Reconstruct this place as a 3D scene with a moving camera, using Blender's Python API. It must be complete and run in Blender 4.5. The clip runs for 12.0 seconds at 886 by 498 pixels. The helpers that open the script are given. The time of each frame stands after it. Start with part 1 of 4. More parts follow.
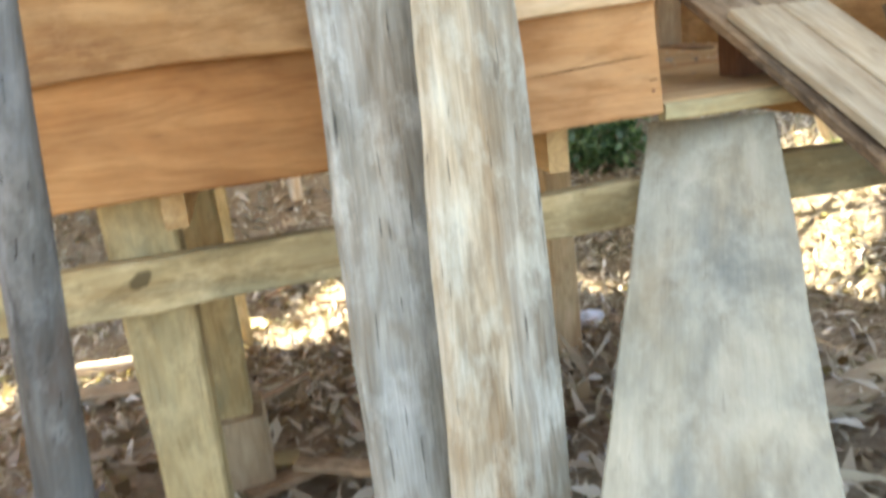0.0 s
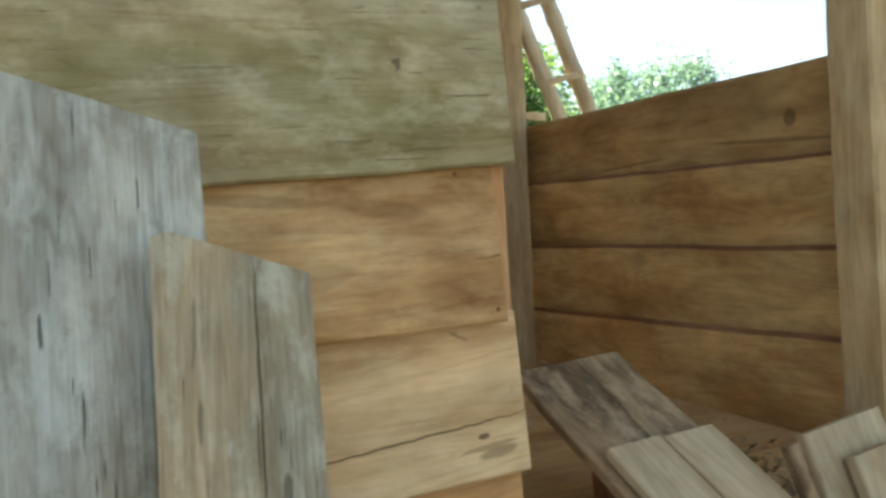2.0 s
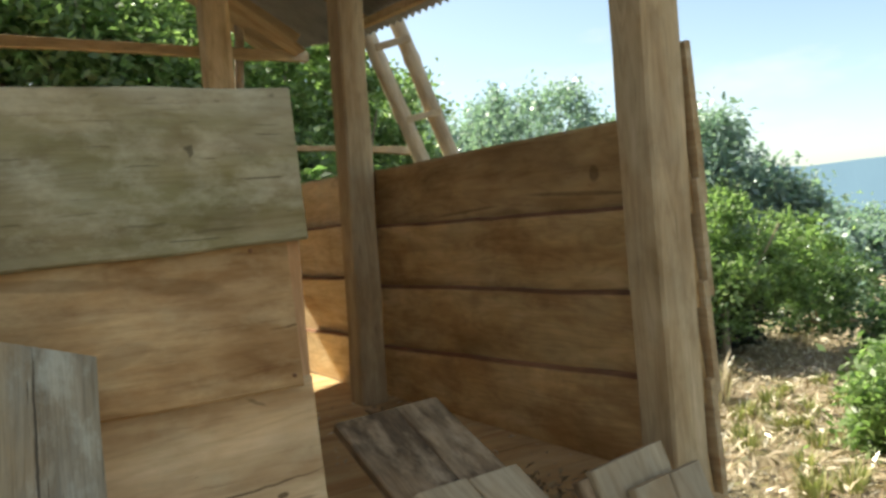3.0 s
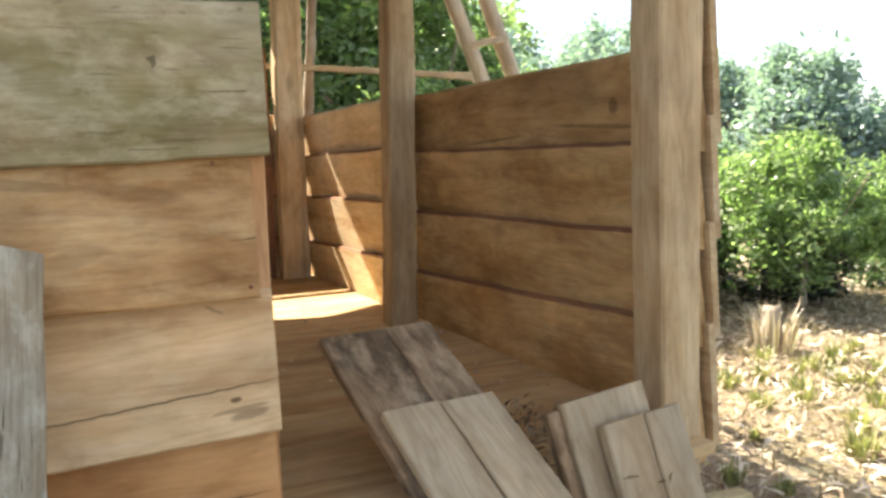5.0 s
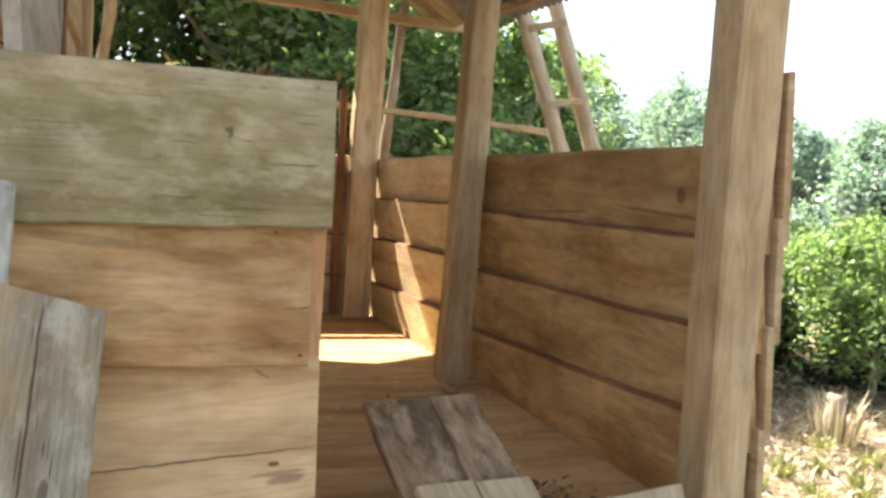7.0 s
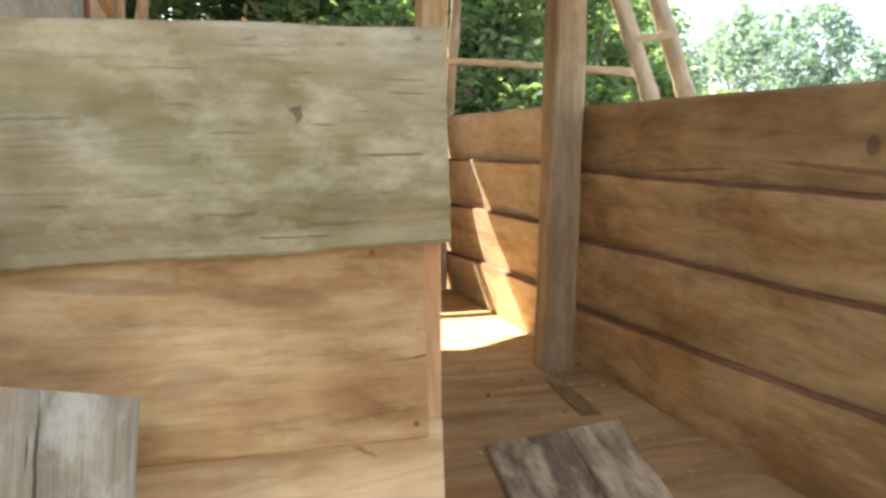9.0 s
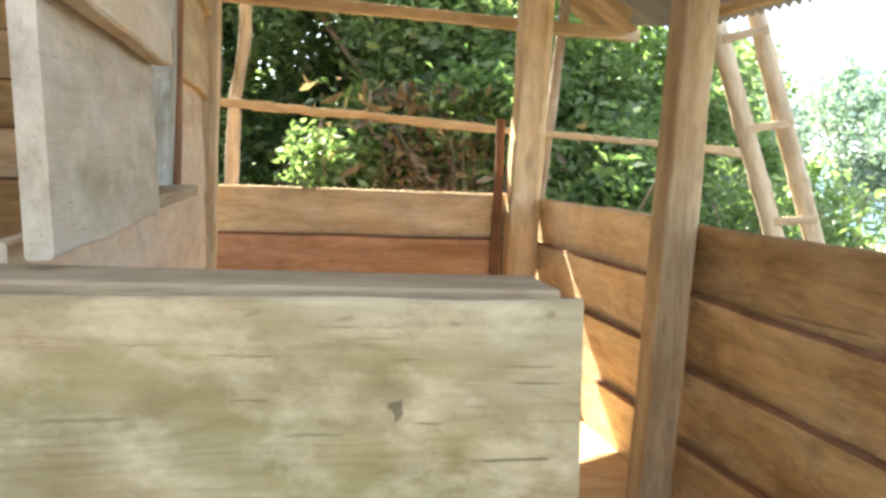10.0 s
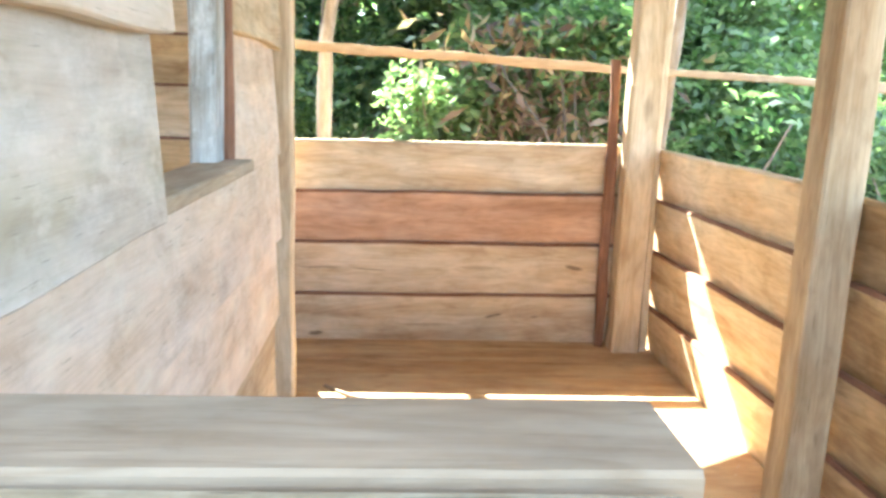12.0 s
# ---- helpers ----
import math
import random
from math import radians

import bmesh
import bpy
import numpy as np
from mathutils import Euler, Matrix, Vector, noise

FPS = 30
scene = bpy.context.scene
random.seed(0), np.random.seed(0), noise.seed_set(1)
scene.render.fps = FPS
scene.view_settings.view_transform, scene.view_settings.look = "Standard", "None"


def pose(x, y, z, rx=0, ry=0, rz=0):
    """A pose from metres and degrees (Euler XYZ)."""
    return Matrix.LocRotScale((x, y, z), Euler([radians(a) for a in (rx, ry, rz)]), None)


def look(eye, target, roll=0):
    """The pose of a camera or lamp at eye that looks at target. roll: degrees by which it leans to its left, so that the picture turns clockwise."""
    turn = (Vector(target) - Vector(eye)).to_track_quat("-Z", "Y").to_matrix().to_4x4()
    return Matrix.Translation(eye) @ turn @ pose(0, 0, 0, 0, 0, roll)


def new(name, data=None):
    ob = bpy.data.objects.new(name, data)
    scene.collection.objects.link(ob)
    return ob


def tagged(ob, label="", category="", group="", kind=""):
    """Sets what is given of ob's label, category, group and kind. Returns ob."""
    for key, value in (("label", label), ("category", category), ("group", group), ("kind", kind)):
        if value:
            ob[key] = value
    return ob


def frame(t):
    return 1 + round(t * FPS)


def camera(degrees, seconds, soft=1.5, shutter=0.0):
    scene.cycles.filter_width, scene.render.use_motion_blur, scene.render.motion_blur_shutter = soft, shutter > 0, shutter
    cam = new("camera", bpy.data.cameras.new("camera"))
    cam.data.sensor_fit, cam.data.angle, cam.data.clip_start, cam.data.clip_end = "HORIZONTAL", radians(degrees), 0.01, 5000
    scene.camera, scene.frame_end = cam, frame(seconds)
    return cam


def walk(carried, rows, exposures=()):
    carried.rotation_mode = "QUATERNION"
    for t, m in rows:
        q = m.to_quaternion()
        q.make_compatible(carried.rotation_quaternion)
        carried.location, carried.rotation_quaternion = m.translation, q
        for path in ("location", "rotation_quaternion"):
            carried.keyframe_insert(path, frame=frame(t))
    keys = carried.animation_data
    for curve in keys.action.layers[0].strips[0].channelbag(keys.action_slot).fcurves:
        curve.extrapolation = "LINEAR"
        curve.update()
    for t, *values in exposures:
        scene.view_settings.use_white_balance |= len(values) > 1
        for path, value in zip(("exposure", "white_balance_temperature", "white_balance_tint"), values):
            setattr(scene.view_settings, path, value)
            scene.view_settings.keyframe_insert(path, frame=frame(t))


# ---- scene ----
cam = camera(56.0, 12.0, soft=3.0, shutter=0.2)
PATH = [
    (0, (-0.282, 0.055, 1.235), (0.109, 1.942, 0.699), -6.7),
    (0.5, (-0.237, 0.372, 1.189), (0.287, 2.298, 1.072), -8.2),
    (1, (-0.209, 0.436, 1.431), (0.384, 2.345, 1.367), -3.8),
    (1.5, (-0.104, 0.588, 1.573), (0.592, 2.462, 1.508), -5.3),
    (2, (-0.036, 0.572, 1.667), (0.759, 2.405, 1.57), -3.8),
    (2.5, (0.085, 0.451, 1.709), (1.001, 2.224, 1.572), -2.7),
    (3, (0.068, 0.392, 1.747), (1.101, 2.103, 1.679), -4.7),
    (3.5, (0.062, 0.324, 1.751), (1.1, 2.033, 1.685), -5.1),
    (5.5, (0.324, 0.273, 1.717), (1.08, 2.109, 1.472), -0.1),
    (6, (0.293, 0.265, 1.8), (1.022, 2.121, 1.639), 1.6),
    (6.5, (0.29, 0.278, 1.824), (0.975, 2.155, 1.741), 3.1),
    (7, (0.3, 0.261, 1.817), (0.982, 2.136, 1.68), 3.7),
    (9, (0.326, 0.768, 1.868), (0.879, 2.672, 1.605), -0.2),
    (9.5, (0.323, 0.924, 2.043), (0.732, 2.858, 1.737), 0.1),
    (10, (0.331, 1.015, 2.14), (0.703, 2.971, 1.946), 2.7),
    (10.5, (0.367, 1.181, 2.169), (0.669, 3.152, 2.009), 3.0),
    (11, (0.394, 1.3, 2.234), (0.567, 3.282, 2.035), 2.3),
    (11.5, (0.386, 1.358, 2.241), (0.486, 3.334, 1.95), 3.0),
    (12, (0.445, 1.433, 2.236), (0.551, 3.396, 1.868), 1.8),
]
EXPOSURES = [(0.0, 3.05, 7000, 7), (0.8, 2.6, 6900, 4), (1.5, 2.18, 6900, 0), (2.0, 1.9, 7250, -3), (2.5, 2.02, 7250, -3), (2.9, 1.25, 7350, 0), (3.6, 1.25, 7350, 0), (5.3, 2.2, 7300, 12), (7.2, 2.12, 7350, 10), (9.0, 2.45, 7150, 12), (9.6, 2.89, 6950, 7), (10.5, 2.85, 7200, 9), (11.2, 3.45, 6400, 5), (12.0, 3.86, 5800, 6)]
walk(cam, [(t, look(eye, target, roll)) for t, eye, target, roll in PATH], EXPOSURES)


# ---- world, sun ----
SUN_DIR = Vector((-0.29, 0.68, 0.885)).normalized()
world = bpy.data.worlds.new("sky_world")
scene.world = world
world.use_nodes = True
wn = world.node_tree.nodes
wn.clear()
sky = wn.new("ShaderNodeTexSky")
sky.sky_type, sky.sun_disc = "NISHITA", False
sky.sun_elevation = math.asin(SUN_DIR.z)
sky.sun_rotation = math.atan2(SUN_DIR.x, SUN_DIR.y) % (2 * math.pi)
sky.air_density, sky.dust_density, sky.altitude = 0.7, 1.6, 300
sky.ozone_density = 0.4
bg = wn.new("ShaderNodeBackground")
bg.inputs["Strength"].default_value = 0.115
wo = wn.new("ShaderNodeOutputWorld")
tc_sky = wn.new("ShaderNodeTexCoord")
cloud_map = wn.new("ShaderNodeMapping")
cloud_map.inputs["Scale"].default_value = (1.6, 1.6, 5.5)
cloud = wn.new("ShaderNodeTexNoise")
cloud.inputs["Scale"].default_value, cloud.inputs["Detail"].default_value, cloud.inputs["Roughness"].default_value = 1.7, 6.0, 0.55
cloud_ramp = wn.new("ShaderNodeValToRGB")
cloud_ramp.color_ramp.elements[0].position, cloud_ramp.color_ramp.elements[1].position = 0.47, 0.64
cloud_ramp.color_ramp.elements[1].color = (0.75, 0.75, 0.75, 1)
cloud_mix = wn.new("ShaderNodeMix")
cloud_mix.data_type = "RGBA"
cloud_mix.inputs[7].default_value = (3.9, 4.0, 4.15, 1)
for a, b in ((tc_sky.outputs["Generated"], cloud_map.inputs[0]), (cloud_map.outputs[0], cloud.inputs["Vector"]), (cloud.outputs[0], cloud_ramp.inputs[0]),
             (cloud_ramp.outputs[0], cloud_mix.inputs[0]), (sky.outputs[0], cloud_mix.inputs[6]), (cloud_mix.outputs[2], bg.inputs[0])):
    world.node_tree.links.new(a, b)
world.node_tree.links.new(bg.outputs[0], wo.inputs[0])
sun_data = bpy.data.lights.new("sun", "SUN")
sun_data.energy, sun_data.angle, sun_data.color = 5.0, radians(0.5), (1.0, 0.965, 0.90)
sun = new("sun", sun_data)
sun.matrix_world = look(SUN_DIR * 30, (0, 0, 0))


# ---- materials ----
def node_material(name):
    m = bpy.data.materials.new(name)
    m.use_nodes = True
    nt = m.node_tree
    return m, nt, nt.nodes["Principled BSDF"]


def link(nt, a, b):
    nt.links.new(a, b)


def ramp(nt, fac, stops):
    r = nt.nodes.new("ShaderNodeValToRGB")
    e = r.color_ramp.elements
    while len(e) < len(stops):
        e.new(0.5)
    for k, (p, c) in enumerate(stops):
        e[k].position, e[k].color = p, (*c, 1)
    link(nt, fac, r.inputs[0])
    return r.outputs[0]


def mix(nt, fac, a, b, mode="MIX"):
    n = nt.nodes.new("ShaderNodeMix")
    n.data_type, n.blend_type = "RGBA", mode
    for sock, v in ((n.inputs[0], fac), (n.inputs[6], a), (n.inputs[7], b)):
        if isinstance(v, (int, float)):
            sock.default_value = v
        elif isinstance(v, tuple):
            sock.default_value = (*v, 1)
        else:
            link(nt, v, sock)
    return n.outputs[2]


def noise_tex(nt, vec, scale, detail=4.0, rough=0.6, distort=0.0):
    n = nt.nodes.new("ShaderNodeTexNoise")
    n.inputs["Scale"].default_value, n.inputs["Detail"].default_value = scale, detail
    n.inputs["Roughness"].default_value, n.inputs["Distortion"].default_value = rough, distort
    link(nt, vec, n.inputs["Vector"])
    return n.outputs[0]


def mapping(nt, vec, scale):
    n = nt.nodes.new("ShaderNodeMapping")
    n.inputs["Scale"].default_value = scale
    link(nt, vec, n.inputs["Vector"])
    return n.outputs[0]


def maths(nt, op, a, b, clamp=False):
    n = nt.nodes.new("ShaderNodeMath")
    n.operation, n.use_clamp = op, clamp
    n.inputs[2].default_value = 0.5
    for sock, v in ((n.inputs[0], a), (n.inputs[1], b)):
        if isinstance(v, (int, float)):
            sock.default_value = v
        else:
            link(nt, v, sock)
    return n.outputs[0]


def wood(name, light, mid, dark, stain, stain_amount=0.5, check=0.35, knots=0.5, rough=0.85, vary=0.22, bump=0.35, streak=0.35, marks=(), chalk=0.0, halves=None, figure=0.6, bands=0.8):
    """Sawn timber, grain along local x. stain: colour of the large blotches."""
    m, nt, bsdf = node_material(name)
    tc = nt.nodes.new("ShaderNodeTexCoord")
    info = nt.nodes.new("ShaderNodeObjectInfo")
    off = nt.nodes.new("ShaderNodeVectorMath")
    off.operation = "ADD"
    sc = maths(nt, "MULTIPLY", info.outputs["Random"], 37.0)
    comb = nt.nodes.new("ShaderNodeCombineXYZ")
    for k in range(3):
        link(nt, sc, comb.inputs[k])
    link(nt, tc.outputs["Object"], off.inputs[0])
    link(nt, comb.outputs[0], off.inputs[1])
    p = off.outputs[0]
    grain = noise_tex(nt, mapping(nt, p, (1.0, 5.5, 5.5)), 2.4, 5, 0.56, 0.8)
    fine = noise_tex(nt, mapping(nt, p, (3.0, 60, 60)), 3.0, 3, 0.6)
    blot = noise_tex(nt, mapping(nt, p, (0.8, 1.9, 1.9)), 2.6, 6, 0.65, 0.35)
    col = ramp(nt, grain, [(0.28 - 0.12 * (1 - min(streak, 1)), dark), (0.47, mid), (0.66 + 0.1 * (1 - min(streak, 1)), light)])
    col = mix(nt, maths(nt, "MULTIPLY", ramp(nt, blot, [(0.47, (0, 0, 0)), (0.66, (1, 1, 1))]), stain_amount), col, stain)
    col = mix(nt, 0.14 if streak < 1 else 0.55, col, ramp(nt, fine, [(0.3, (0.45, 0.45, 0.45)), (0.7, (1.0, 1.0, 1.0))]), "MULTIPLY")
    mott = noise_tex(nt, mapping(nt, p, (4.2, 7.5, 7.5)), 1.6, 8, 0.66, 0.35)
    col = mix(nt, 0.9, col, ramp(nt, mott, [(0.30, (0.78, 0.74, 0.69)), (0.46, (0.97, 0.97, 0.97)), (0.68, (1.12, 1.12, 1.12))]), "MULTIPLY")
    # growth rings cut lengthwise: thin flowing lines, and broad bands of heart and sap wood
    rings = noise_tex(nt, mapping(nt, p, (0.5, 4.0, 4.0)), 1.9, 3, 0.5, 0.35)
    lines = maths(nt, "SINE", maths(nt, "MULTIPLY", rings, 95.0), 0.0)
    col = mix(nt, figure, col, ramp(nt, maths(nt, "MULTIPLY_ADD", lines, 0.5), [(0.0, (0.86, 0.82, 0.77)), (0.45, (1.0, 1.0, 1.0)), (1.0, (1.04, 1.04, 1.03))]), "MULTIPLY")
    band = noise_tex(nt, mapping(nt, p, (0.55, 4.6, 4.6)), 1.5, 4, 0.55, 0.6)
    col = mix(nt, bands, col, ramp(nt, band, [(0.33, (0.76, 0.66, 0.57)), (0.48, (0.98, 0.97, 0.96)), (0.66, (1.14, 1.16, 1.18))]), "MULTIPLY")
    if halves:
        edge_at, low_side, high_side = halves
        sep_h = nt.nodes.new("ShaderNodeSeparateXYZ")
        link(nt, tc.outputs["Object"], sep_h.inputs[0])
        wander = noise_tex(nt, mapping(nt, p, (2.0, 12, 12)), 1.5, 5, 0.6, 0.3)
        across = maths(nt, "ADD", maths(nt, "SUBTRACT", sep_h.outputs[2], edge_at - 0.5), maths(nt, "MULTIPLY", maths(nt, "SUBTRACT", wander, 0.5), 0.16))
        col = mix(nt, 1.0, col, ramp(nt, across, [(0.475, low_side), (0.525, high_side)]), "MULTIPLY")
    if chalk:
        pale = noise_tex(nt, mapping(nt, p, (6.0, 11, 11)), 1.3, 7, 0.68, 0.12)
        col = mix(nt, maths(nt, "MULTIPLY", ramp(nt, pale, [(0.49, (0, 0, 0)), (0.66, (1, 1, 1))]), chalk), col, tuple(min(0.8, c * 1.28 + 0.03) for c in light))
        mould = noise_tex(nt, mapping(nt, p, (3.0, 6, 6)), 2.3, 7, 0.75, 0.1)
        col = mix(nt, maths(nt, "MULTIPLY", ramp(nt, mould, [(0.56, (0, 0, 0)), (0.66, (1, 1, 1))]), chalk), col, tuple(c * 0.72 for c in dark))
    warm = noise_tex(nt, mapping(nt, p, (2.2, 5, 5)), 1.3, 3, 0.6, 0.2)
    col = mix(nt, 0.7, col, ramp(nt, warm, [(0.36, (1.04, 0.98, 0.90)), (0.62, (0.96, 1.0, 1.04))]), "MULTIPLY")
    # drying checks: short dark slits along the grain
    slit = noise_tex(nt, mapping(nt, p, (5.0, 95, 95)), 1.9, 2, 0.4)
    slit_mask = ramp(nt, slit, [(0.70, (0, 0, 0)), (0.735, (1, 1, 1))])
    col = mix(nt, maths(nt, "MULTIPLY", slit_mask, check), col, tuple(c * 0.28 for c in dark))
    vor = nt.nodes.new("ShaderNodeTexVoronoi")
    vor.inputs["Scale"].default_value = 1.0
    link(nt, mapping(nt, p, (1.9, 4.2, 4.2)), vor.inputs["Vector"])
    kn = ramp(nt, vor.outputs["Distance"], [(0.035, (1, 1, 1)), (0.14, (0, 0, 0))])
    col = mix(nt, maths(nt, "MULTIPLY", kn, knots), col, tuple(c * 0.4 for c in dark))
    # knots and cracks with a place of their own on the board: x, z, half length, half height, slope, strength
    wobble = nt.nodes.new("ShaderNodeVectorMath")
    wobble.operation = "MULTIPLY_ADD"
    nz = nt.nodes.new("ShaderNodeTexNoise")
    nz.inputs["Scale"].default_value = 38.0
    nz.inputs["Detail"].default_value = 4.0
    link(nt, tc.outputs["Object"], nz.inputs["Vector"])
    link(nt, nz.outputs["Color"], wobble.inputs[0])
    wobble.inputs[1].default_value = (0.03, 0.0, 0.008)
    link(nt, tc.outputs["Object"], wobble.inputs[2])
    for mx, mz, rx, rz, slope, strength in marks:
        sep = nt.nodes.new("ShaderNodeSeparateXYZ")
        link(nt, wobble.outputs[0], sep.inputs[0])
        dx = maths(nt, "SUBTRACT", sep.outputs[0], mx + 0.015)
        dz = maths(nt, "SUBTRACT", maths(nt, "SUBTRACT", sep.outputs[2], mz + 0.004), maths(nt, "MULTIPLY", dx, slope))
        q = maths(nt, "ADD", maths(nt, "POWER", maths(nt, "ABSOLUTE", maths(nt, "DIVIDE", dx, rx), 0), 2.0), maths(nt, "POWER", maths(nt, "ABSOLUTE", maths(nt, "DIVIDE", dz, rz), 0), 2.0))
        col = mix(nt, maths(nt, "MULTIPLY", ramp(nt, q, [(0.45, (1, 1, 1)), (1.0, (0, 0, 0))]), strength), col, tuple(c * 0.3 for c in dark))
    v = nt.nodes.new("ShaderNodeHueSaturation")
    link(nt, maths(nt, "ADD", maths(nt, "MULTIPLY", info.outputs["Random"], vary), 1.0 - vary / 2), v.inputs["Value"])
    link(nt, col, v.inputs["Color"])
    link(nt, v.outputs[0], bsdf.inputs["Base Color"])
    bsdf.inputs["Roughness"].default_value = rough
    bsdf.inputs["Specular IOR Level"].default_value = 0.25
    bm = nt.nodes.new("ShaderNodeBump")
    bm.inputs["Strength"].default_value, bm.inputs["Distance"].default_value = bump, 0.006
    h = maths(nt, "ADD", grain, maths(nt, "MULTIPLY", fine, 0.5))
    h = maths(nt, "SUBTRACT", h, maths(nt, "MULTIPLY", slit_mask, 0.7))
    link(nt, h, bm.inputs["Height"])
    link(nt, bm.outputs[0], bsdf.inputs["Normal"])
    return m


ORANGE = wood("fresh_orange_wood", (0.66, 0.39, 0.20), (0.58, 0.315, 0.145), (0.40, 0.195, 0.075), (0.36, 0.165, 0.065), 0.7, 0.3, 0.35)
PINK = wood("fresh_pink_wood", (0.72, 0.585, 0.435), (0.655, 0.515, 0.365), (0.54, 0.405, 0.27), (0.53, 0.395, 0.255), 0.45, 0.3, 0.3, chalk=0.2, figure=0.25, bands=0.35)
PALE_TOP = wood("pale_greenish_marked_wood", (0.445, 0.37, 0.232), (0.378, 0.305, 0.18), (0.27, 0.21, 0.108), (0.23, 0.187, 0.073), 0.85, 0.7, 0.15, chalk=0.5, marks=(
    (2.344, 0.172, 0.006, 0.012, 0.9, 0.7), (2.265, 0.148, 0.035, 0.0018, 0.0, 0.5), (2.10, 0.235, 0.03, 0.001, 0.0, 0.5), (2.32, 0.243, 0.028, 0.0009, 0.02, 0.45), (2.48, 0.215, 0.03, 0.0013, 0.0, 0.55), (2.21, 0.225, 0.02, 0.0009, 0.0, 0.5), (2.40, 0.258, 0.006, 0.003, 0.0, 0.35), (2.29, 0.262, 0.008, 0.003, 0.1, 0.3),
    (2.26, 0.05, 0.05, 0.0025, 0.0, 0.4), (2.16, 0.075, 0.04, 0.002, 0.0, 0.35), (2.38, 0.035, 0.06, 0.0025, 0.03, 0.4), (2.05, 0.165, 0.05, 0.0025, 0.02, 0.4), (2.50, 0.268, 0.007, 0.004, 0.0, 0.4), (2.2, 0.266, 0.012, 0.004, 0.2, 0.25), (1.95, 0.03, 0.08, 0.015, 0.0, 0.25)))
WHITISH = wood("whitish_sawn_wood", (0.6, 0.515, 0.4), (0.535, 0.45, 0.34), (0.42, 0.34, 0.25), (0.39, 0.335, 0.21), 0.6, 0.4, 0.15, 0.9, 0.1, 0.4, 0.2, chalk=0.35, figure=0.2, bands=0.4)
PINK_KNOT = wood("pink_knotty_wood", (0.71, 0.505, 0.3), (0.64, 0.43, 0.23), (0.47, 0.285, 0.135), (0.43, 0.245, 0.11), 0.5, 0.2, 0.2, chalk=0.15, marks=((0.552, 0.076, 0.010, 0.006, 0.0, 0.9), (0.575, 0.047, 0.04, 0.011, 0.1, 0.55), (0.56, 0.058, 0.06, 0.005, 0.1, 0.5), (0.4, 0.088, 0.28, 0.0026, 0.075, 0.9), (0.52, 0.245, 0.02, 0.004, -0.5, 0.5)))
ORANGE_DARK = wood("orange_stained_wood", (0.67, 0.44, 0.225), (0.575, 0.345, 0.155), (0.38, 0.195, 0.075), (0.28, 0.135, 0.047), 0.95, 0.3, 0.3, chalk=0.25, marks=((0.61, 0.115, 0.06, 0.002, 0.1, 0.8), (0.4, 0.205, 0.09, 0.018, -0.15, 0.35), (0.22, 0.225, 0.12, 0.012, -0.1, 0.35), (0.3, 0.1, 0.06, 0.02, 0.2, 0.25)))
ORANGE_LOW = wood("orange_cracked_wood", (0.64, 0.375, 0.175), (0.56, 0.3, 0.125), (0.4, 0.185, 0.065), (0.38, 0.17, 0.06), 0.7, 0.2, 0.3, marks=((0.46, 0.132, 0.17, 0.0025, 0.06, 0.9), (0.605, 0.085, 0.01, 0.004, 0.0, 0.6)))
# stained reddish wood, darkened further for shade beside the leaning planks
DEEP = wood("stained_and_shaded_red_wood", (0.50, 0.285, 0.12), (0.385, 0.20, 0.075), (0.24, 0.11, 0.037), (0.22, 0.10, 0.035), 0.8, 0.3, 0.3, chalk=0.2)
DEEP_LOW = wood("shaded_deep_orange_wood", (0.47, 0.235, 0.085), (0.38, 0.175, 0.06), (0.26, 0.11, 0.033), (0.26, 0.11, 0.033), 0.5, 0.2, 0.2, bands=0.4)
BROWN_KNOT = wood("brown_knotty_inner_wood", (0.65, 0.455, 0.24), (0.56, 0.37, 0.175), (0.39, 0.235, 0.1), (0.32, 0.18, 0.08), 0.7, 0.3, 0.3, marks=((1.485, 0.14, 0.025, 0.028, 0.2, 0.6), (1.40, 0.085, 0.28, 0.008, -0.05, 0.5), (0.75, 0.06, 0.25, 0.005, 0.05, 0.5)))
GREY = wood("grey_weathered_wood", (0.56, 0.54, 0.465), (0.43, 0.41, 0.345), (0.26, 0.235, 0.175), (0.35, 0.3, 0.215), 0.45, 0.8, 0.35, 0.9, 0.15, 0.9, 1.1, chalk=0.5, figure=0.8)
GREYBROWN = wood("brown_weathered_wood", (0.66, 0.60, 0.49), (0.48, 0.415, 0.315), (0.26, 0.205, 0.14), (0.44, 0.335, 0.215), 0.8, 0.8, 0.2, 0.9, 0.15, 0.9, 1.1, chalk=0.35, halves=(0.125, (1.06, 0.99, 0.87), (0.82, 0.86, 0.88)), marks=((1.55, 0.135, 0.20, 0.003, 0.0, 0.95), (1.43, 0.172, 0.03, 0.010, 0.0, 0.7), (1.52, 0.04, 0.03, 0.005, 0.0, 0.5), (1.62, 0.035, 0.05, 0.004, 0.05, 0.5), (1.22, 0.17, 0.025, 0.008, 0.0, 0.5)))
BROWN = wood("brown_inner_wood", (0.72, 0.51, 0.265), (0.63, 0.42, 0.195), (0.44, 0.265, 0.105), (0.36, 0.2, 0.08), 0.8, 0.3, 0.45)
GOLD = wood("golden_wood", (0.74, 0.595, 0.39), (0.66, 0.51, 0.315), (0.48, 0.335, 0.18), (0.5, 0.345, 0.19), 0.5, 0.3, 0.4)
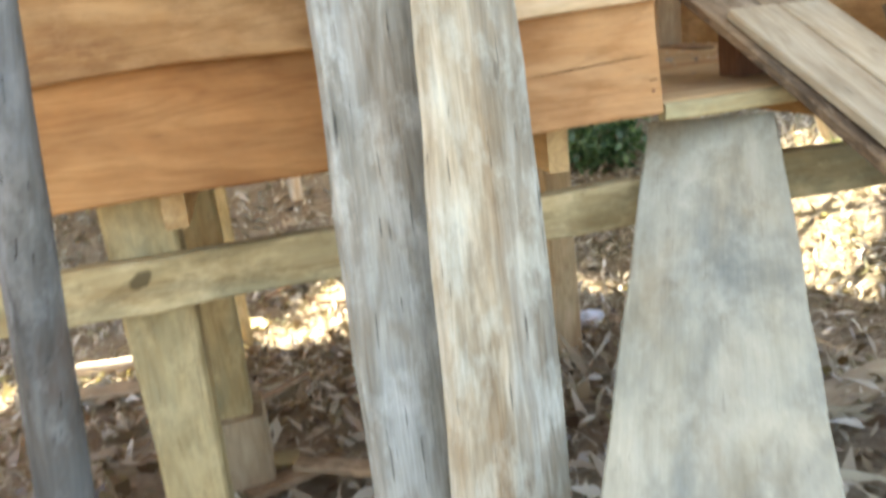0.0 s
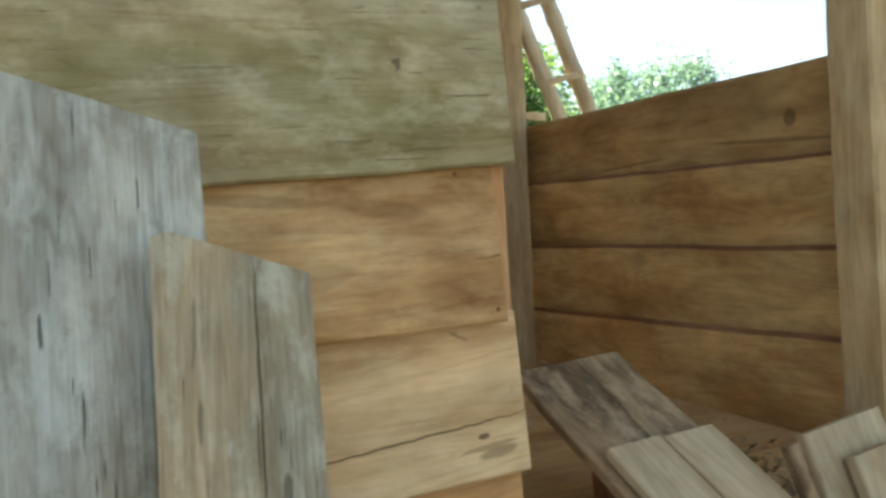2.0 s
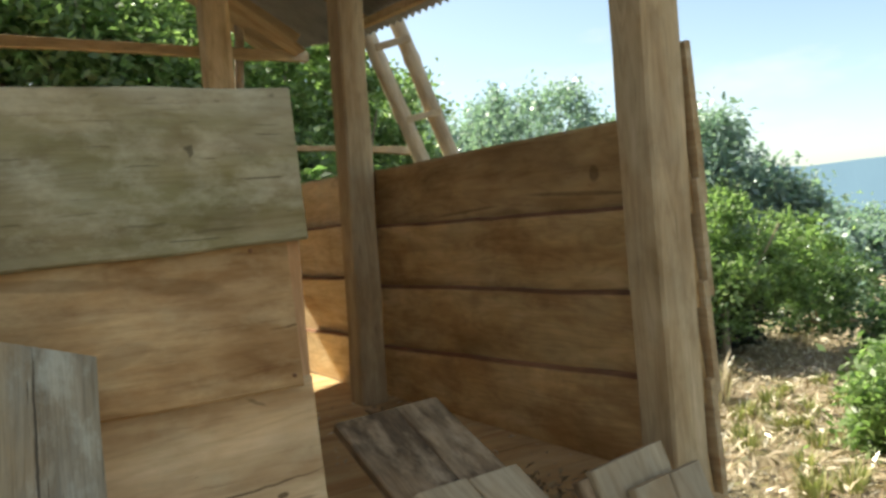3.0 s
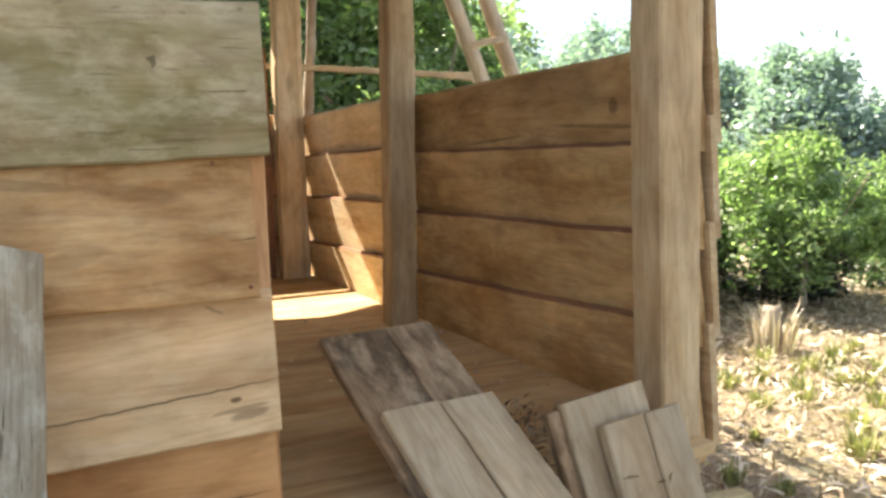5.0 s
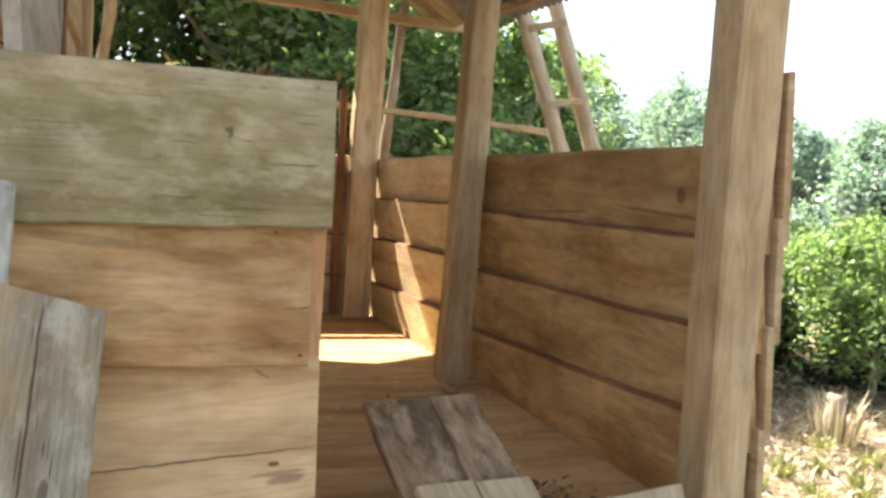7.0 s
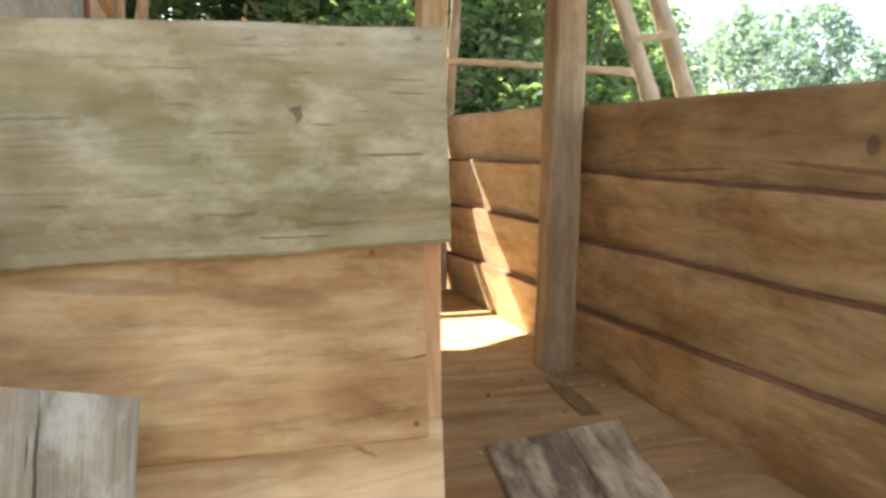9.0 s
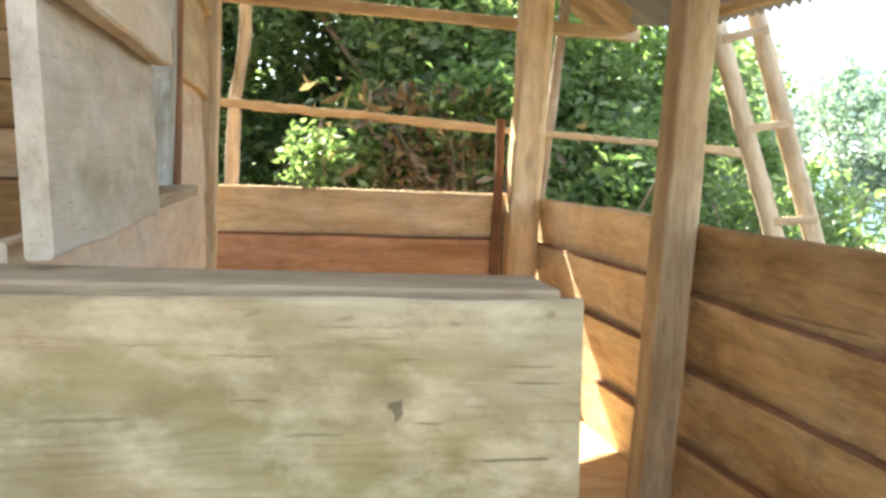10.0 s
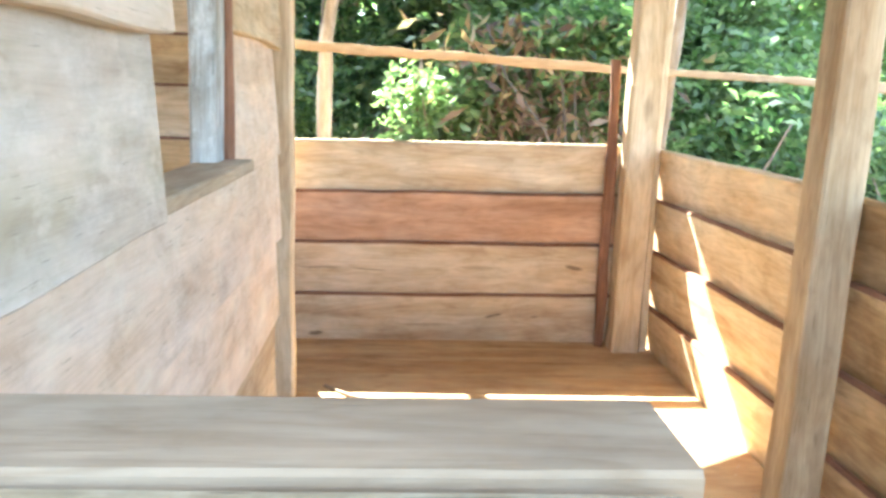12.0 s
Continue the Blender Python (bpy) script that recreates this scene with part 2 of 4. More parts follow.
GOLD_CRACK = wood("golden_cracked_wood", (0.71, 0.565, 0.385), (0.63, 0.485, 0.315), (0.47, 0.335, 0.195), (0.5, 0.35, 0.2), 0.5, 0.3, 0.1, marks=((0.95, 0.165, 0.12, 0.004, 0.02, 0.75), (1.2, 0.155, 0.10, 0.004, -0.08, 0.7), (2.24, 0.175, 0.05, 0.014, -0.2, 0.75), (1.75, 0.17, 0.10, 0.010, 0.0, 0.3)))
GOLD_KNOT = wood("golden_knotty_wood", (0.68, 0.53, 0.35), (0.6, 0.455, 0.285), (0.45, 0.31, 0.175), (0.46, 0.315, 0.17), 0.5, 0.3, 0.1, marks=((0.93, 0.09, 0.04, 0.014, 0.1, 0.8), (1.84, 0.19, 0.05, 0.010, 0.2, 0.7), (2.05, 0.185, 0.02, 0.007, 0.0, 0.6), (1.5, 0.14, 0.15, 0.006, 0.0, 0.35)))
CORAL = wood("coral_wood", (0.66, 0.42, 0.27), (0.58, 0.345, 0.205), (0.42, 0.225, 0.12), (0.46, 0.25, 0.13), 0.4, 0.2, 0.3)
POSTWOOD = wood("post_wood", (0.64, 0.485, 0.295), (0.55, 0.4, 0.228), (0.4, 0.268, 0.135), (0.4, 0.26, 0.125), 0.6, 0.4, 0.3, 0.85, 0.12, 0.5)
STILT = wood("yellow_stilt_wood", (0.58, 0.455, 0.235), (0.50, 0.375, 0.18), (0.34, 0.25, 0.11), (0.27, 0.25, 0.15), 0.7, 0.4, 0.5, chalk=0.4)
BEAM = wood("mottled_beam_wood", (0.56, 0.44, 0.235), (0.47, 0.355, 0.175), (0.32, 0.235, 0.105), (0.24, 0.22, 0.13), 0.8, 0.4, 0.3, chalk=0.5, marks=((1.33, 0.080, 0.028, 0.022, 0.3, 0.85), (1.29, 0.060, 0.10, 0.02, 0.4, 0.3), (1.54, 0.110, 0.12, 0.015, 0.1, 0.3)))
# dark timber, used as well for painted shade in the lap joints
DARKWOOD = wood("dark_wood_and_lap_shade", (0.34, 0.18, 0.10), (0.25, 0.12, 0.065), (0.13, 0.06, 0.035), (0.16, 0.08, 0.04), 0.5, 0.4, 0.3)
DIRTY = wood("mouldy_plank_wood", (0.43, 0.3, 0.18), (0.28, 0.185, 0.105), (0.105, 0.068, 0.037), (0.043, 0.03, 0.02), 0.95, 0.5, 0.4, 0.9, 0.15, 0.6, 0.35, chalk=0.6, bands=0.4)
OFFCUT = wood("sawn_offcut_wood", (0.52, 0.415, 0.275), (0.445, 0.34, 0.215), (0.315, 0.23, 0.135), (0.35, 0.255, 0.15), 0.4, 0.4, 0.25, 0.88, 0.15, 0.6)
RAMPWOOD = wood("mottled_ramp_wood", (0.50, 0.455, 0.335), (0.43, 0.39, 0.28), (0.32, 0.295, 0.21), (0.25, 0.245, 0.195), 0.95, 0.25, 0.5, 0.9, 0.1, 0.4, 0.35, chalk=0.3, figure=0.1, bands=0.3)
FLOORWOOD = wood("dusty_floor_wood", (0.63, 0.45, 0.245), (0.57, 0.385, 0.195), (0.46, 0.29, 0.135), (0.45, 0.285, 0.135), 0.7, 0.3, 0.15, 0.95, 0.05, 0.2, 0.1, figure=0.2)
RAILWOOD = wood("warm_grey_rail_wood", (0.46, 0.355, 0.23), (0.4, 0.3, 0.185), (0.29, 0.21, 0.125), (0.31, 0.23, 0.14), 0.5, 0.3, 0.1, 0.9, 0.1, 0.3, 0.5)
BAMBOO = wood("dry_bamboo", (0.60, 0.52, 0.38), (0.52, 0.43, 0.30), (0.38, 0.29, 0.19), (0.42, 0.31, 0.20), 0.4, 0.2, 0.0, 0.6, 0.2, 0.2, 0.5)
BARK = wood("pale_bark", (0.52, 0.46, 0.38), (0.40, 0.34, 0.27), (0.22, 0.175, 0.13), (0.22, 0.17, 0.12), 0.6, 0.5, 0.3, 0.95, 0.2, 1.0)
POLEBARK = wood("dark_peeling_bark", (0.22, 0.21, 0.19), (0.13, 0.125, 0.11), (0.04, 0.033, 0.026), (0.16, 0.08, 0.045), 0.55, 0.9, 0.4, 0.75, 0.1, 1.0, chalk=0.6)


def leaf_material(name, a, b, c, trans):
    m, nt, bsdf = node_material(name)
    g = nt.nodes.new("ShaderNodeNewGeometry")
    col = ramp(nt, g.outputs["Random Per Island"], [(0.0, a), (0.55, b), (1.0, c)])
    link(nt, col, bsdf.inputs["Base Color"])
    bsdf.inputs["Roughness"].default_value = 0.33
    bsdf.inputs["Specular IOR Level"].default_value = 0.5
    tr = nt.nodes.new("ShaderNodeBsdfTranslucent")
    link(nt, mix(nt, 1.0, col, (1.35, 1.65, 0.9), "MULTIPLY"), tr.inputs["Color"])
    ms = nt.nodes.new("ShaderNodeMixShader")
    ms.inputs[0].default_value = trans
    link(nt, bsdf.outputs[0], ms.inputs[1])
    link(nt, tr.outputs[0], ms.inputs[2])
    link(nt, ms.outputs[0], nt.nodes["Material Output"].inputs[0])
    return m


LEAF = leaf_material("green_leaf", (0.065, 0.115, 0.052), (0.145, 0.22, 0.10), (0.29, 0.365, 0.185), 0.55)
LEAF_BRIGHT = leaf_material("bright_leaf", (0.115, 0.165, 0.07), (0.20, 0.275, 0.13), (0.33, 0.405, 0.215), 0.48)
LEAF_SHRUB = leaf_material("shrub_leaf", (0.05, 0.095, 0.042), (0.09, 0.15, 0.065), (0.17, 0.24, 0.11), 0.28)
# distance haze mixed into the leaf colour, paler and bluer than the foliage
LEAF_FAR = leaf_material("haze_tinted_leaf", (0.19, 0.26, 0.26), (0.26, 0.34, 0.335), (0.33, 0.42, 0.40), 0.35)
# near-black: the hollow's shade under the shrubs is put into the leaf colour
LEAF_DARK = leaf_material("shade_dark_leaf", (0.02, 0.03, 0.018), (0.035, 0.05, 0.028), (0.07, 0.075, 0.04), 0.1)
DRYLEAF = leaf_material("dry_hanging_leaf", (0.11, 0.065, 0.04), (0.25, 0.165, 0.10), (0.46, 0.35, 0.24), 0.3)
STRAW = leaf_material("dry_litter", (0.22, 0.155, 0.10), (0.47, 0.38, 0.27), (0.68, 0.60, 0.47), 0.1)
GRASS = leaf_material("grass_blade", (0.15, 0.17, 0.06), (0.26, 0.255, 0.11), (0.44, 0.38, 0.20), 0.25)


def ground_material():
    m, nt, bsdf = node_material("dry_earth_and_litter")
    tc = nt.nodes.new("ShaderNodeTexCoord")
    p = tc.outputs["Object"]
    big = noise_tex(nt, p, 0.55, 5, 0.6, 0.4)
    small = noise_tex(nt, p, 14, 5, 0.7, 1.5)
    fib = noise_tex(nt, mapping(nt, p, (9, 46, 9)), 1.5, 4, 0.7, 2.5)
    col = ramp(nt, small, [(0.3, (0.13, 0.085, 0.05)), (0.5, (0.27, 0.19, 0.115)), (0.72, (0.44, 0.34, 0.21))])
    col = mix(nt, ramp(nt, fib, [(0.48, (0, 0, 0)), (0.62, (1, 1, 1))]), col, (0.52, 0.43, 0.29))
    col = mix(nt, maths(nt, "MULTIPLY", ramp(nt, big, [(0.52, (0, 0, 0)), (0.68, (1, 1, 1))]), 0.55), col, (0.12, 0.14, 0.05))
    # dark soil before and beside the house, added out of view to cut bounce light; straw only in the clearing
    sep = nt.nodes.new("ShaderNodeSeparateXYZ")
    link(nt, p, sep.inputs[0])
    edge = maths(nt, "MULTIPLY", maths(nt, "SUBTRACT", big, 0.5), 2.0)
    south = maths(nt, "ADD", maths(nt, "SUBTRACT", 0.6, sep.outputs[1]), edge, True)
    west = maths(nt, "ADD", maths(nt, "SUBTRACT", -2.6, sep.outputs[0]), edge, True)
    low_bounce_soil = ramp(nt, small, [(0.3, (0.05, 0.036, 0.02)), (0.5, (0.10, 0.07, 0.038)), (0.72, (0.17, 0.125, 0.07))])
    col = mix(nt, maths(nt, "MAXIMUM", south, west), col, low_bounce_soil)
    link(nt, col, bsdf.inputs["Base Color"])
    bsdf.inputs["Roughness"].default_value = 0.95
    b = nt.nodes.new("ShaderNodeBump")
    b.inputs["Strength"].default_value, b.inputs["Distance"].default_value = 0.8, 0.03
    link(nt, maths(nt, "ADD", small, fib), b.inputs["Height"])
    link(nt, b.outputs[0], bsdf.inputs["Normal"])
    return m


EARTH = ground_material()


def plain_material(name, color, rough=0.8, metal=0.0, scale=6.0):
    m, nt, bsdf = node_material(name)
    tc = nt.nodes.new("ShaderNodeTexCoord")
    n = noise_tex(nt, tc.outputs["Object"], scale, 5, 0.65, 0.5)
    link(nt, ramp(nt, n, [(0.3, tuple(c * 0.72 for c in color)), (0.7, tuple(min(1, c * 1.18) for c in color))]), bsdf.inputs["Base Color"])
    bsdf.inputs["Roughness"].default_value, bsdf.inputs["Metallic"].default_value = rough, metal
    return m


ZINC = plain_material("weathered_zinc_sheet", (0.42, 0.42, 0.41), 0.5, 0.7, 3.0)
# distance haze put in as blue emission; the hills are no light source
HILL = plain_material("haze_glow_forest", (0.05, 0.08, 0.10), 1.0, 0.0, 0.02)
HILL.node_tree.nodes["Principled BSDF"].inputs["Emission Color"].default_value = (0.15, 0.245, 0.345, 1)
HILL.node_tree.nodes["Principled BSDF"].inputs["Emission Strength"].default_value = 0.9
PLASTIC = plain_material("white_plastic_bag", (0.75, 0.75, 0.78), 0.4)


# ---- mesh helpers ----
def add_mesh(name, verts, faces, material, parent=None, label="", smooth=False):
    me = bpy.data.meshes.new(name)
    me.from_pydata(verts, [], faces)
    me.materials.append(material)
    me.update()
    if smooth:
        me.polygons.foreach_set("use_smooth", [True] * len(me.polygons))
    ob = new(name, me)
    if parent is not None:
        ob.parent = parent
    if label:
        tagged(ob, label)
    return ob


def empty_thing(name, label, category, kind="", at=(0, 0, 0), group=""):
    e = new(name)
    e.location = at
    return tagged(e, label, category, group, kind)


def board(name, length, width, thick, material, m, parent=None, label="", wob=0.004, seed=0, cut0=0.0, cut1=0.0, step=0.12, chamfer=0.004, bow=0.0, taper=0.0, edge=None, flare=0.0):
    """A sawn board: length along local x, width along local z, front face at local y = 0. cut0 and cut1 slant its ends,
    taper widens it downwards at its start."""
    rnd = random.Random(seed * 7919 + 13)
    n = max(4, int(length / step))
    c = min(chamfer, thick * 0.3)
    ph = [rnd.uniform(0, 100) for _ in range(3)]
    verts, faces = [], []
    for i in range(n + 1):
        u = i / n
        x = u * length
        lo = wob * 2 * noise.noise((x * 2.1 + ph[0], 0.3, ph[1])) + wob * noise.noise((x * 9 + ph[0], 5.3, ph[1])) - (taper + flare / 2) * (1 - u)
        hi = width + wob * 2 * noise.noise((x * 2.1 + ph[1], 7.7, ph[2])) + wob * noise.noise((x * 9 + ph[2], 2.3, ph[1])) + flare / 2 * (1 - u)
        fy = wob * 0.7 * noise.noise((x * 1.3 + ph[2], 3.1, ph[0])) + bow * math.sin(math.pi * u)
        for y, z in ((c, lo), (thick - c, lo), (thick, lo + c), (thick, hi - c), (thick - c, hi), (c, hi), (0, hi - c), (0, lo + c)):
            xs = x + (cut0 * (1 - u) + cut1 * u) * (z / width) * (1 if i in (0, n) else 0.0)
            if i in (0, n):
                xs += wob * 0.5 * noise.noise((z * 30 + ph[0], y * 30, i))
            verts.append((xs, y + fy, z))
    for i in range(n):
        for k in range(8):
            a, b = i * 8 + k, i * 8 + (k + 1) % 8
            faces.append((a, b, b + 8, a + 8))
    faces.append(tuple(range(7, -1, -1)))
    faces.append(tuple(n * 8 + k for k in range(8)))
    ob = add_mesh(name, verts, faces, material, parent, label)
    ob.matrix_local = m
    if edge:
        ob.data.materials.append(edge)
        for i in range(n):
            for k in (3, 4, 5):
                ob.data.polygons[i * 8 + k].material_index = 1
    return ob


def upright(name, x0, x1, y0, y1, z0, z1, material, parent=None, label="", seed=0, wob=0.004, lean=(0, 0)):
    """A squared post between two heights; lean moves its top in x and y."""
    ax = Vector((lean[0], lean[1], z1 - z0))
    length = ax.length
    z = ax.normalized()
    y = Vector((0, 1, 0)) - z * z.y
    y.normalize()
    w = z.cross(y)
    m = Matrix((z, y, w)).transposed().to_4x4()
    m.translation = (x1, y0, z0) if w.x < 0 else (x0, y0, z0)
    return board(name, length, x1 - x0, y1 - y0, material, m, parent, label, wob, seed, chamfer=0.008, step=0.15)


def pole(name, pts, r0, r1, material, parent=None, label="", sides=10, seed=0, rough=0.1, nodes=0.0):
    """A round pole along points, tapering, with bamboo joints every `nodes` metres."""
    pts = [Vector(p) for p in pts]
    total = sum((b - a).length for a, b in zip(pts, pts[1:]))
    n = max(8, int(total / 0.06))
    rings = []
    for i in range(n + 1):
        d = total * i / n
        for a, b in zip(pts, pts[1:]):
            l = (b - a).length
            if d <= l + 1e-6:
                c = a.lerp(b, d / l)
                break
            d -= l
        rings.append(c)
    base, axis = rings[0], (rings[-1] - rings[0]).normalized()
    side = axis.orthogonal().normalized()
    up = axis.cross(side)
    frame_m = Matrix((axis, side, up)).transposed().to_4x4()
    frame_m.translation = base
    inv = frame_m.inverted()
    verts, faces = [], []
    for i, c in enumerate(rings):
        u = i / n
        r = r0 + (r1 - r0) * u
        if nodes:
            q = (u * total / nodes) % 1.0
            r *= 1.13 if min(q, 1 - q) < 0.5 * (total / n) / nodes else 1.0
        l = inv @ c
        for k in range(sides):
            t = 2 * math.pi * k / sides
            rr = r * (1 + rough * noise.noise((u * total * 4 + seed * 3.1, math.cos(t) * 1.5, math.sin(t) * 1.5)))
            verts.append((l.x, l.y + rr * math.cos(t), l.z + rr * math.sin(t)))
    for i in range(n):
        for k in range(sides):
            a, b = i * sides + k, i * sides + (k + 1) % sides
            faces.append((a, b, b + sides, a + sides))
    faces.append(tuple(range(sides - 1, -1, -1)))
    faces.append(tuple(n * sides + k for k in range(sides)))
    ob = add_mesh(name, verts, faces, material, parent, label, smooth=True)
    ob.matrix_local = frame_m
    return ob


def between(a, b, up=(0, 0, 1)):
    """The pose of a board whose lower front edge runs from a to b, its width turned towards up."""
    a, b = Vector(a), Vector(b)
    x = (b - a).normalized()
    z = Vector(up) - x * x.dot(Vector(up))
    z.normalize()
    y = z.cross(x)
    m = Matrix((x, y, z)).transposed().to_4x4()
    m.translation = a
    return m


def leaf_mesh(name, centres, sizes, normals_up, material, parent=None, slim=0.45, seed=1, droop=0.25):
    """Many separate leaves, each a folded four-cornered blade of two triangles a side."""
    rng = np.random.default_rng(seed)
    n = len(centres)
    d = rng.normal(size=(n, 3))
    d[:, 2] = d[:, 2] * 0.55 - droop
    d /= np.linalg.norm(d, axis=1)[:, None]
    nn = rng.normal(size=(n, 3)) + np.array([0, 0, normals_up])
    s = np.cross(d, nn)
    s /= np.linalg.norm(s, axis=1)[:, None] + 1e-9
    nn = np.cross(s, d)
    L = sizes[:, None]
    v = np.empty((n, 4, 3))
    v[:, 0] = centres - d * L * 0.5
    v[:, 1] = centres + s * L * slim * 0.5 + nn * L * 0.07
    v[:, 2] = centres + d * L * 0.5 - nn * L * 0.10
    v[:, 3] = centres - s * L * slim * 0.5 + nn * L * 0.07
    me = bpy.data.meshes.new(name)
    me.vertices.add(n * 4)
    me.vertices.foreach_set("co", v.astype(np.float32).ravel())
    me.loops.add(n * 4)
    me.loops.foreach_set("vertex_index", np.arange(n * 4, dtype=np.int32))
    me.polygons.add(n)
    me.polygons.foreach_set("loop_start", np.arange(0, n * 4, 4, dtype=np.int32))
    me.materials.append(material)
    me.update(calc_edges=True)
    ob = new(name, me)
    if parent is not None:
        ob.parent = parent
    return ob


def clumps(rng, centre, radii, n_clumps, per, spread, lobes=9):
    """Leaf places: clumps on the outer, upper sides of several lobes that make up an uneven crown."""
    lobe = rng.normal(size=(lobes, 3))
    lobe /= np.linalg.norm(lobe, axis=1)[:, None]
    lobe *= (0.35 + 0.4 * rng.random(lobes))[:, None]
    size = 0.34 + 0.2 * rng.random(lobes)
    which = rng.integers(0, lobes, n_clumps)
    d = rng.normal(size=(n_clumps, 3)) + np.array([0, 0, 0.35])
    d /= np.linalg.norm(d, axis=1)[:, None]
    r = size[which] * (0.6 + 0.5 * rng.random(n_clumps))
    c = np.array(centre) + (lobe[which] + d * r[:, None]) * np.array(radii)
    k = np.repeat(np.arange(n_clumps), per)
    return c[k] + rng.normal(size=(len(k), 3)) * spread * (0.4 + 0.8 * rng.random(n_clumps))[k][:, None]


def bush(name, label, centre, radii, n_clumps, per, leaf, material, seed, category="bush", spread=0.22, up=1.2, stem=True, bark=BARK):
    """A shrub or tree: stem and limbs up from the ground, crown of separate leaves."""
    rng = np.random.default_rng(seed)
    e = empty_thing(name, label, category, at=(centre[0], centre[1], 0))
    inv = Matrix.Translation((-centre[0], -centre[1], 0))
    pts = clumps(rng, (0, 0, centre[2]), radii, n_clumps, per, spread)
    pts = pts[pts[:, 2] > -0.2]
    leaf_mesh("crown", pts, leaf * (0.6 + 0.8 * rng.random(len(pts))), up, material, e, seed=seed)
    if stem:
        tr = 0.025 + 0.03 * radii[2]
        top = (0.1 * radii[0], -0.05, centre[2] * 0.8)
        pole("trunk", [(0, 0, -0.3), (0.05, 0.03, centre[2] * 0.4), top], tr, tr * 0.5, bark, e, seed=seed)
        for k in range(4):
            a = k * 1.6 + seed
            pole("limb", [(0.05, 0.03, centre[2] * (0.35 + 0.12 * k)), (0.35 * radii[0] * math.cos(a), 0.35 * radii[1] * math.sin(a), centre[2] * (0.7 + 0.06 * k)),
                          (0.75 * radii[0] * math.cos(a), 0.75 * radii[1] * math.sin(a), centre[2] + 0.45 * radii[2])], tr * 0.5, tr * 0.15, bark, e, sides=6, seed=seed + k)
    return e


# ---- ground ----
def ground_height(x, y):
    h = 0.05 * noise.noise((x * 0.5, y * 0.5, 0.0)) + 0.02 * noise.noise((x * 2.3, y * 2.3, 4.0))
    if 1.7 < y < 9.5 and x < 2.6:
        h -= 0.6 * min(1, (y - 1.7) / 3.6) * min(1, (2.6 - x) / 1.2) * min(1, (9.5 - y) / 2.5)
    if y > 7.2 and x < 4.0:
        k = min(1, (y - 7.2) / 4.0) * min(1, (4.0 - x) / 2.5)
        h += 3.2 * k * k * (3 - 2 * k) * (1 - 0.5 * max(0.0, min(1.0, (0.7 - x) / 0.8)))
    if 1.9 < y < 7.5 and 1.4 < x < 3.4:
        h -= 0.38 * min(1, (y - 1.9) / 0.8) * min(1, (7.5 - y) / 1.5) * min(1, (x - 1.4) / 0.6) * min(1, (3.4 - x) / 0.8)
    away = max(0.0, x - 9.0)
    h -= min(away * 0.22, 30)
    far = max(0.0, math.hypot(x, y) - 60)
    h -= min(far * 0.05, 20)
    return h


def build_ground():
    n = 120
    axis = []
    for i in range(-n, n + 1):
        u = i / n
        axis.append(math.copysign(9 * abs(u) + 1400 * abs(u) ** 7, u))
    verts = [(x + 1.5, y + 3.0, ground_height(x + 1.5, y + 3.0)) for y in axis for x in axis]
    w = 2 * n + 1
    faces = [(r * w + c, r * w + c + 1, (r + 1) * w + c + 1, (r + 1) * w + c) for r in range(w - 1) for c in range(w - 1)]
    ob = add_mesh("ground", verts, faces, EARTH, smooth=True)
    return tagged(ob, "dry earth ground covered with straw and leaf litter", "ground", kind="structure")


build_ground()

# ---- walls ----
FLOOR_Z = 0.99
wall_front = empty_thing("wall_front", "outer wall of lapped horizontal timber boards, orange below and pale on top", "wall", "structure", (0, 1.8, 0.95))
FRONT = ((1.728, 0.285, PALE_TOP, 0.636, 0.03), (1.470, 0.280, ORANGE_DARK, 0.604, -0.034), (1.211, 0.278, PINK_KNOT, 0.632, 0.034), (0.960, 0.275, ORANGE_LOW, 0.624, 0.028))
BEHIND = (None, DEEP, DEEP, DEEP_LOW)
for k, (z, h, mat, x1, tap) in enumerate(FRONT):
    tilt = -math.degrees(math.atan2(0.030, h))
    # the top board runs through; the others are split behind the leaning planks, left parts darkened partly for shade
    x0 = -1.9 if k == 0 else 0.0
    m = Matrix.Translation((0, -1.8, -0.95)) @ pose(x0, 1.795, z, tilt, 0, 0)
    board("board", x1 - x0, h, 0.025, mat, m, wall_front, "pale greenish top board" if k == 0 else "", 0.005, 3 + k, taper=tap if k == 0 else tap * 0.25)
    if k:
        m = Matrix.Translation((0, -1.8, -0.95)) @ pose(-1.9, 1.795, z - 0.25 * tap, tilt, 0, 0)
        board("board", 1.897, h + 0.035, 0.025, BEHIND[k], m, wall_front, "darker reddish board, stain and shade both in its colour", 0.005, 13 + k, taper=tap * 0.75)
# studs that the boards are nailed to
board("stud", 0.92, 0.056, 0.065, ORANGE, Matrix.Translation((0, -1.8, -0.95)) @ between((0.576, 1.898, 0.96), (0.576, 1.898, 1.875), (1, 0, 0)), wall_front, seed=9)
board("top_plate", 2.52, 0.050, 0.05, PALE_TOP, Matrix.Translation((0, -1.8, -0.95)) @ between((-1.9, 1.855, 1.995), (0.62, 1.855, 2.000), (0, 1, 0)), wall_front, seed=10)

for k, (x, z, zb, h) in enumerate(((0.536, 1.722, 1.472, 0.280), (0.588, 1.495, 1.472, 0.280), (0.604, 1.02, 0.960, 0.275))):
    yy = 1.795 + 0.03 * (z - zb) / h - 1.8
    pole("nail", [(x, yy - 0.002, z - 0.95), (x, yy + 0.02, z - 0.95)], 0.004, 0.003, DARKWOOD, wall_front, "", 8, k, 0.0)

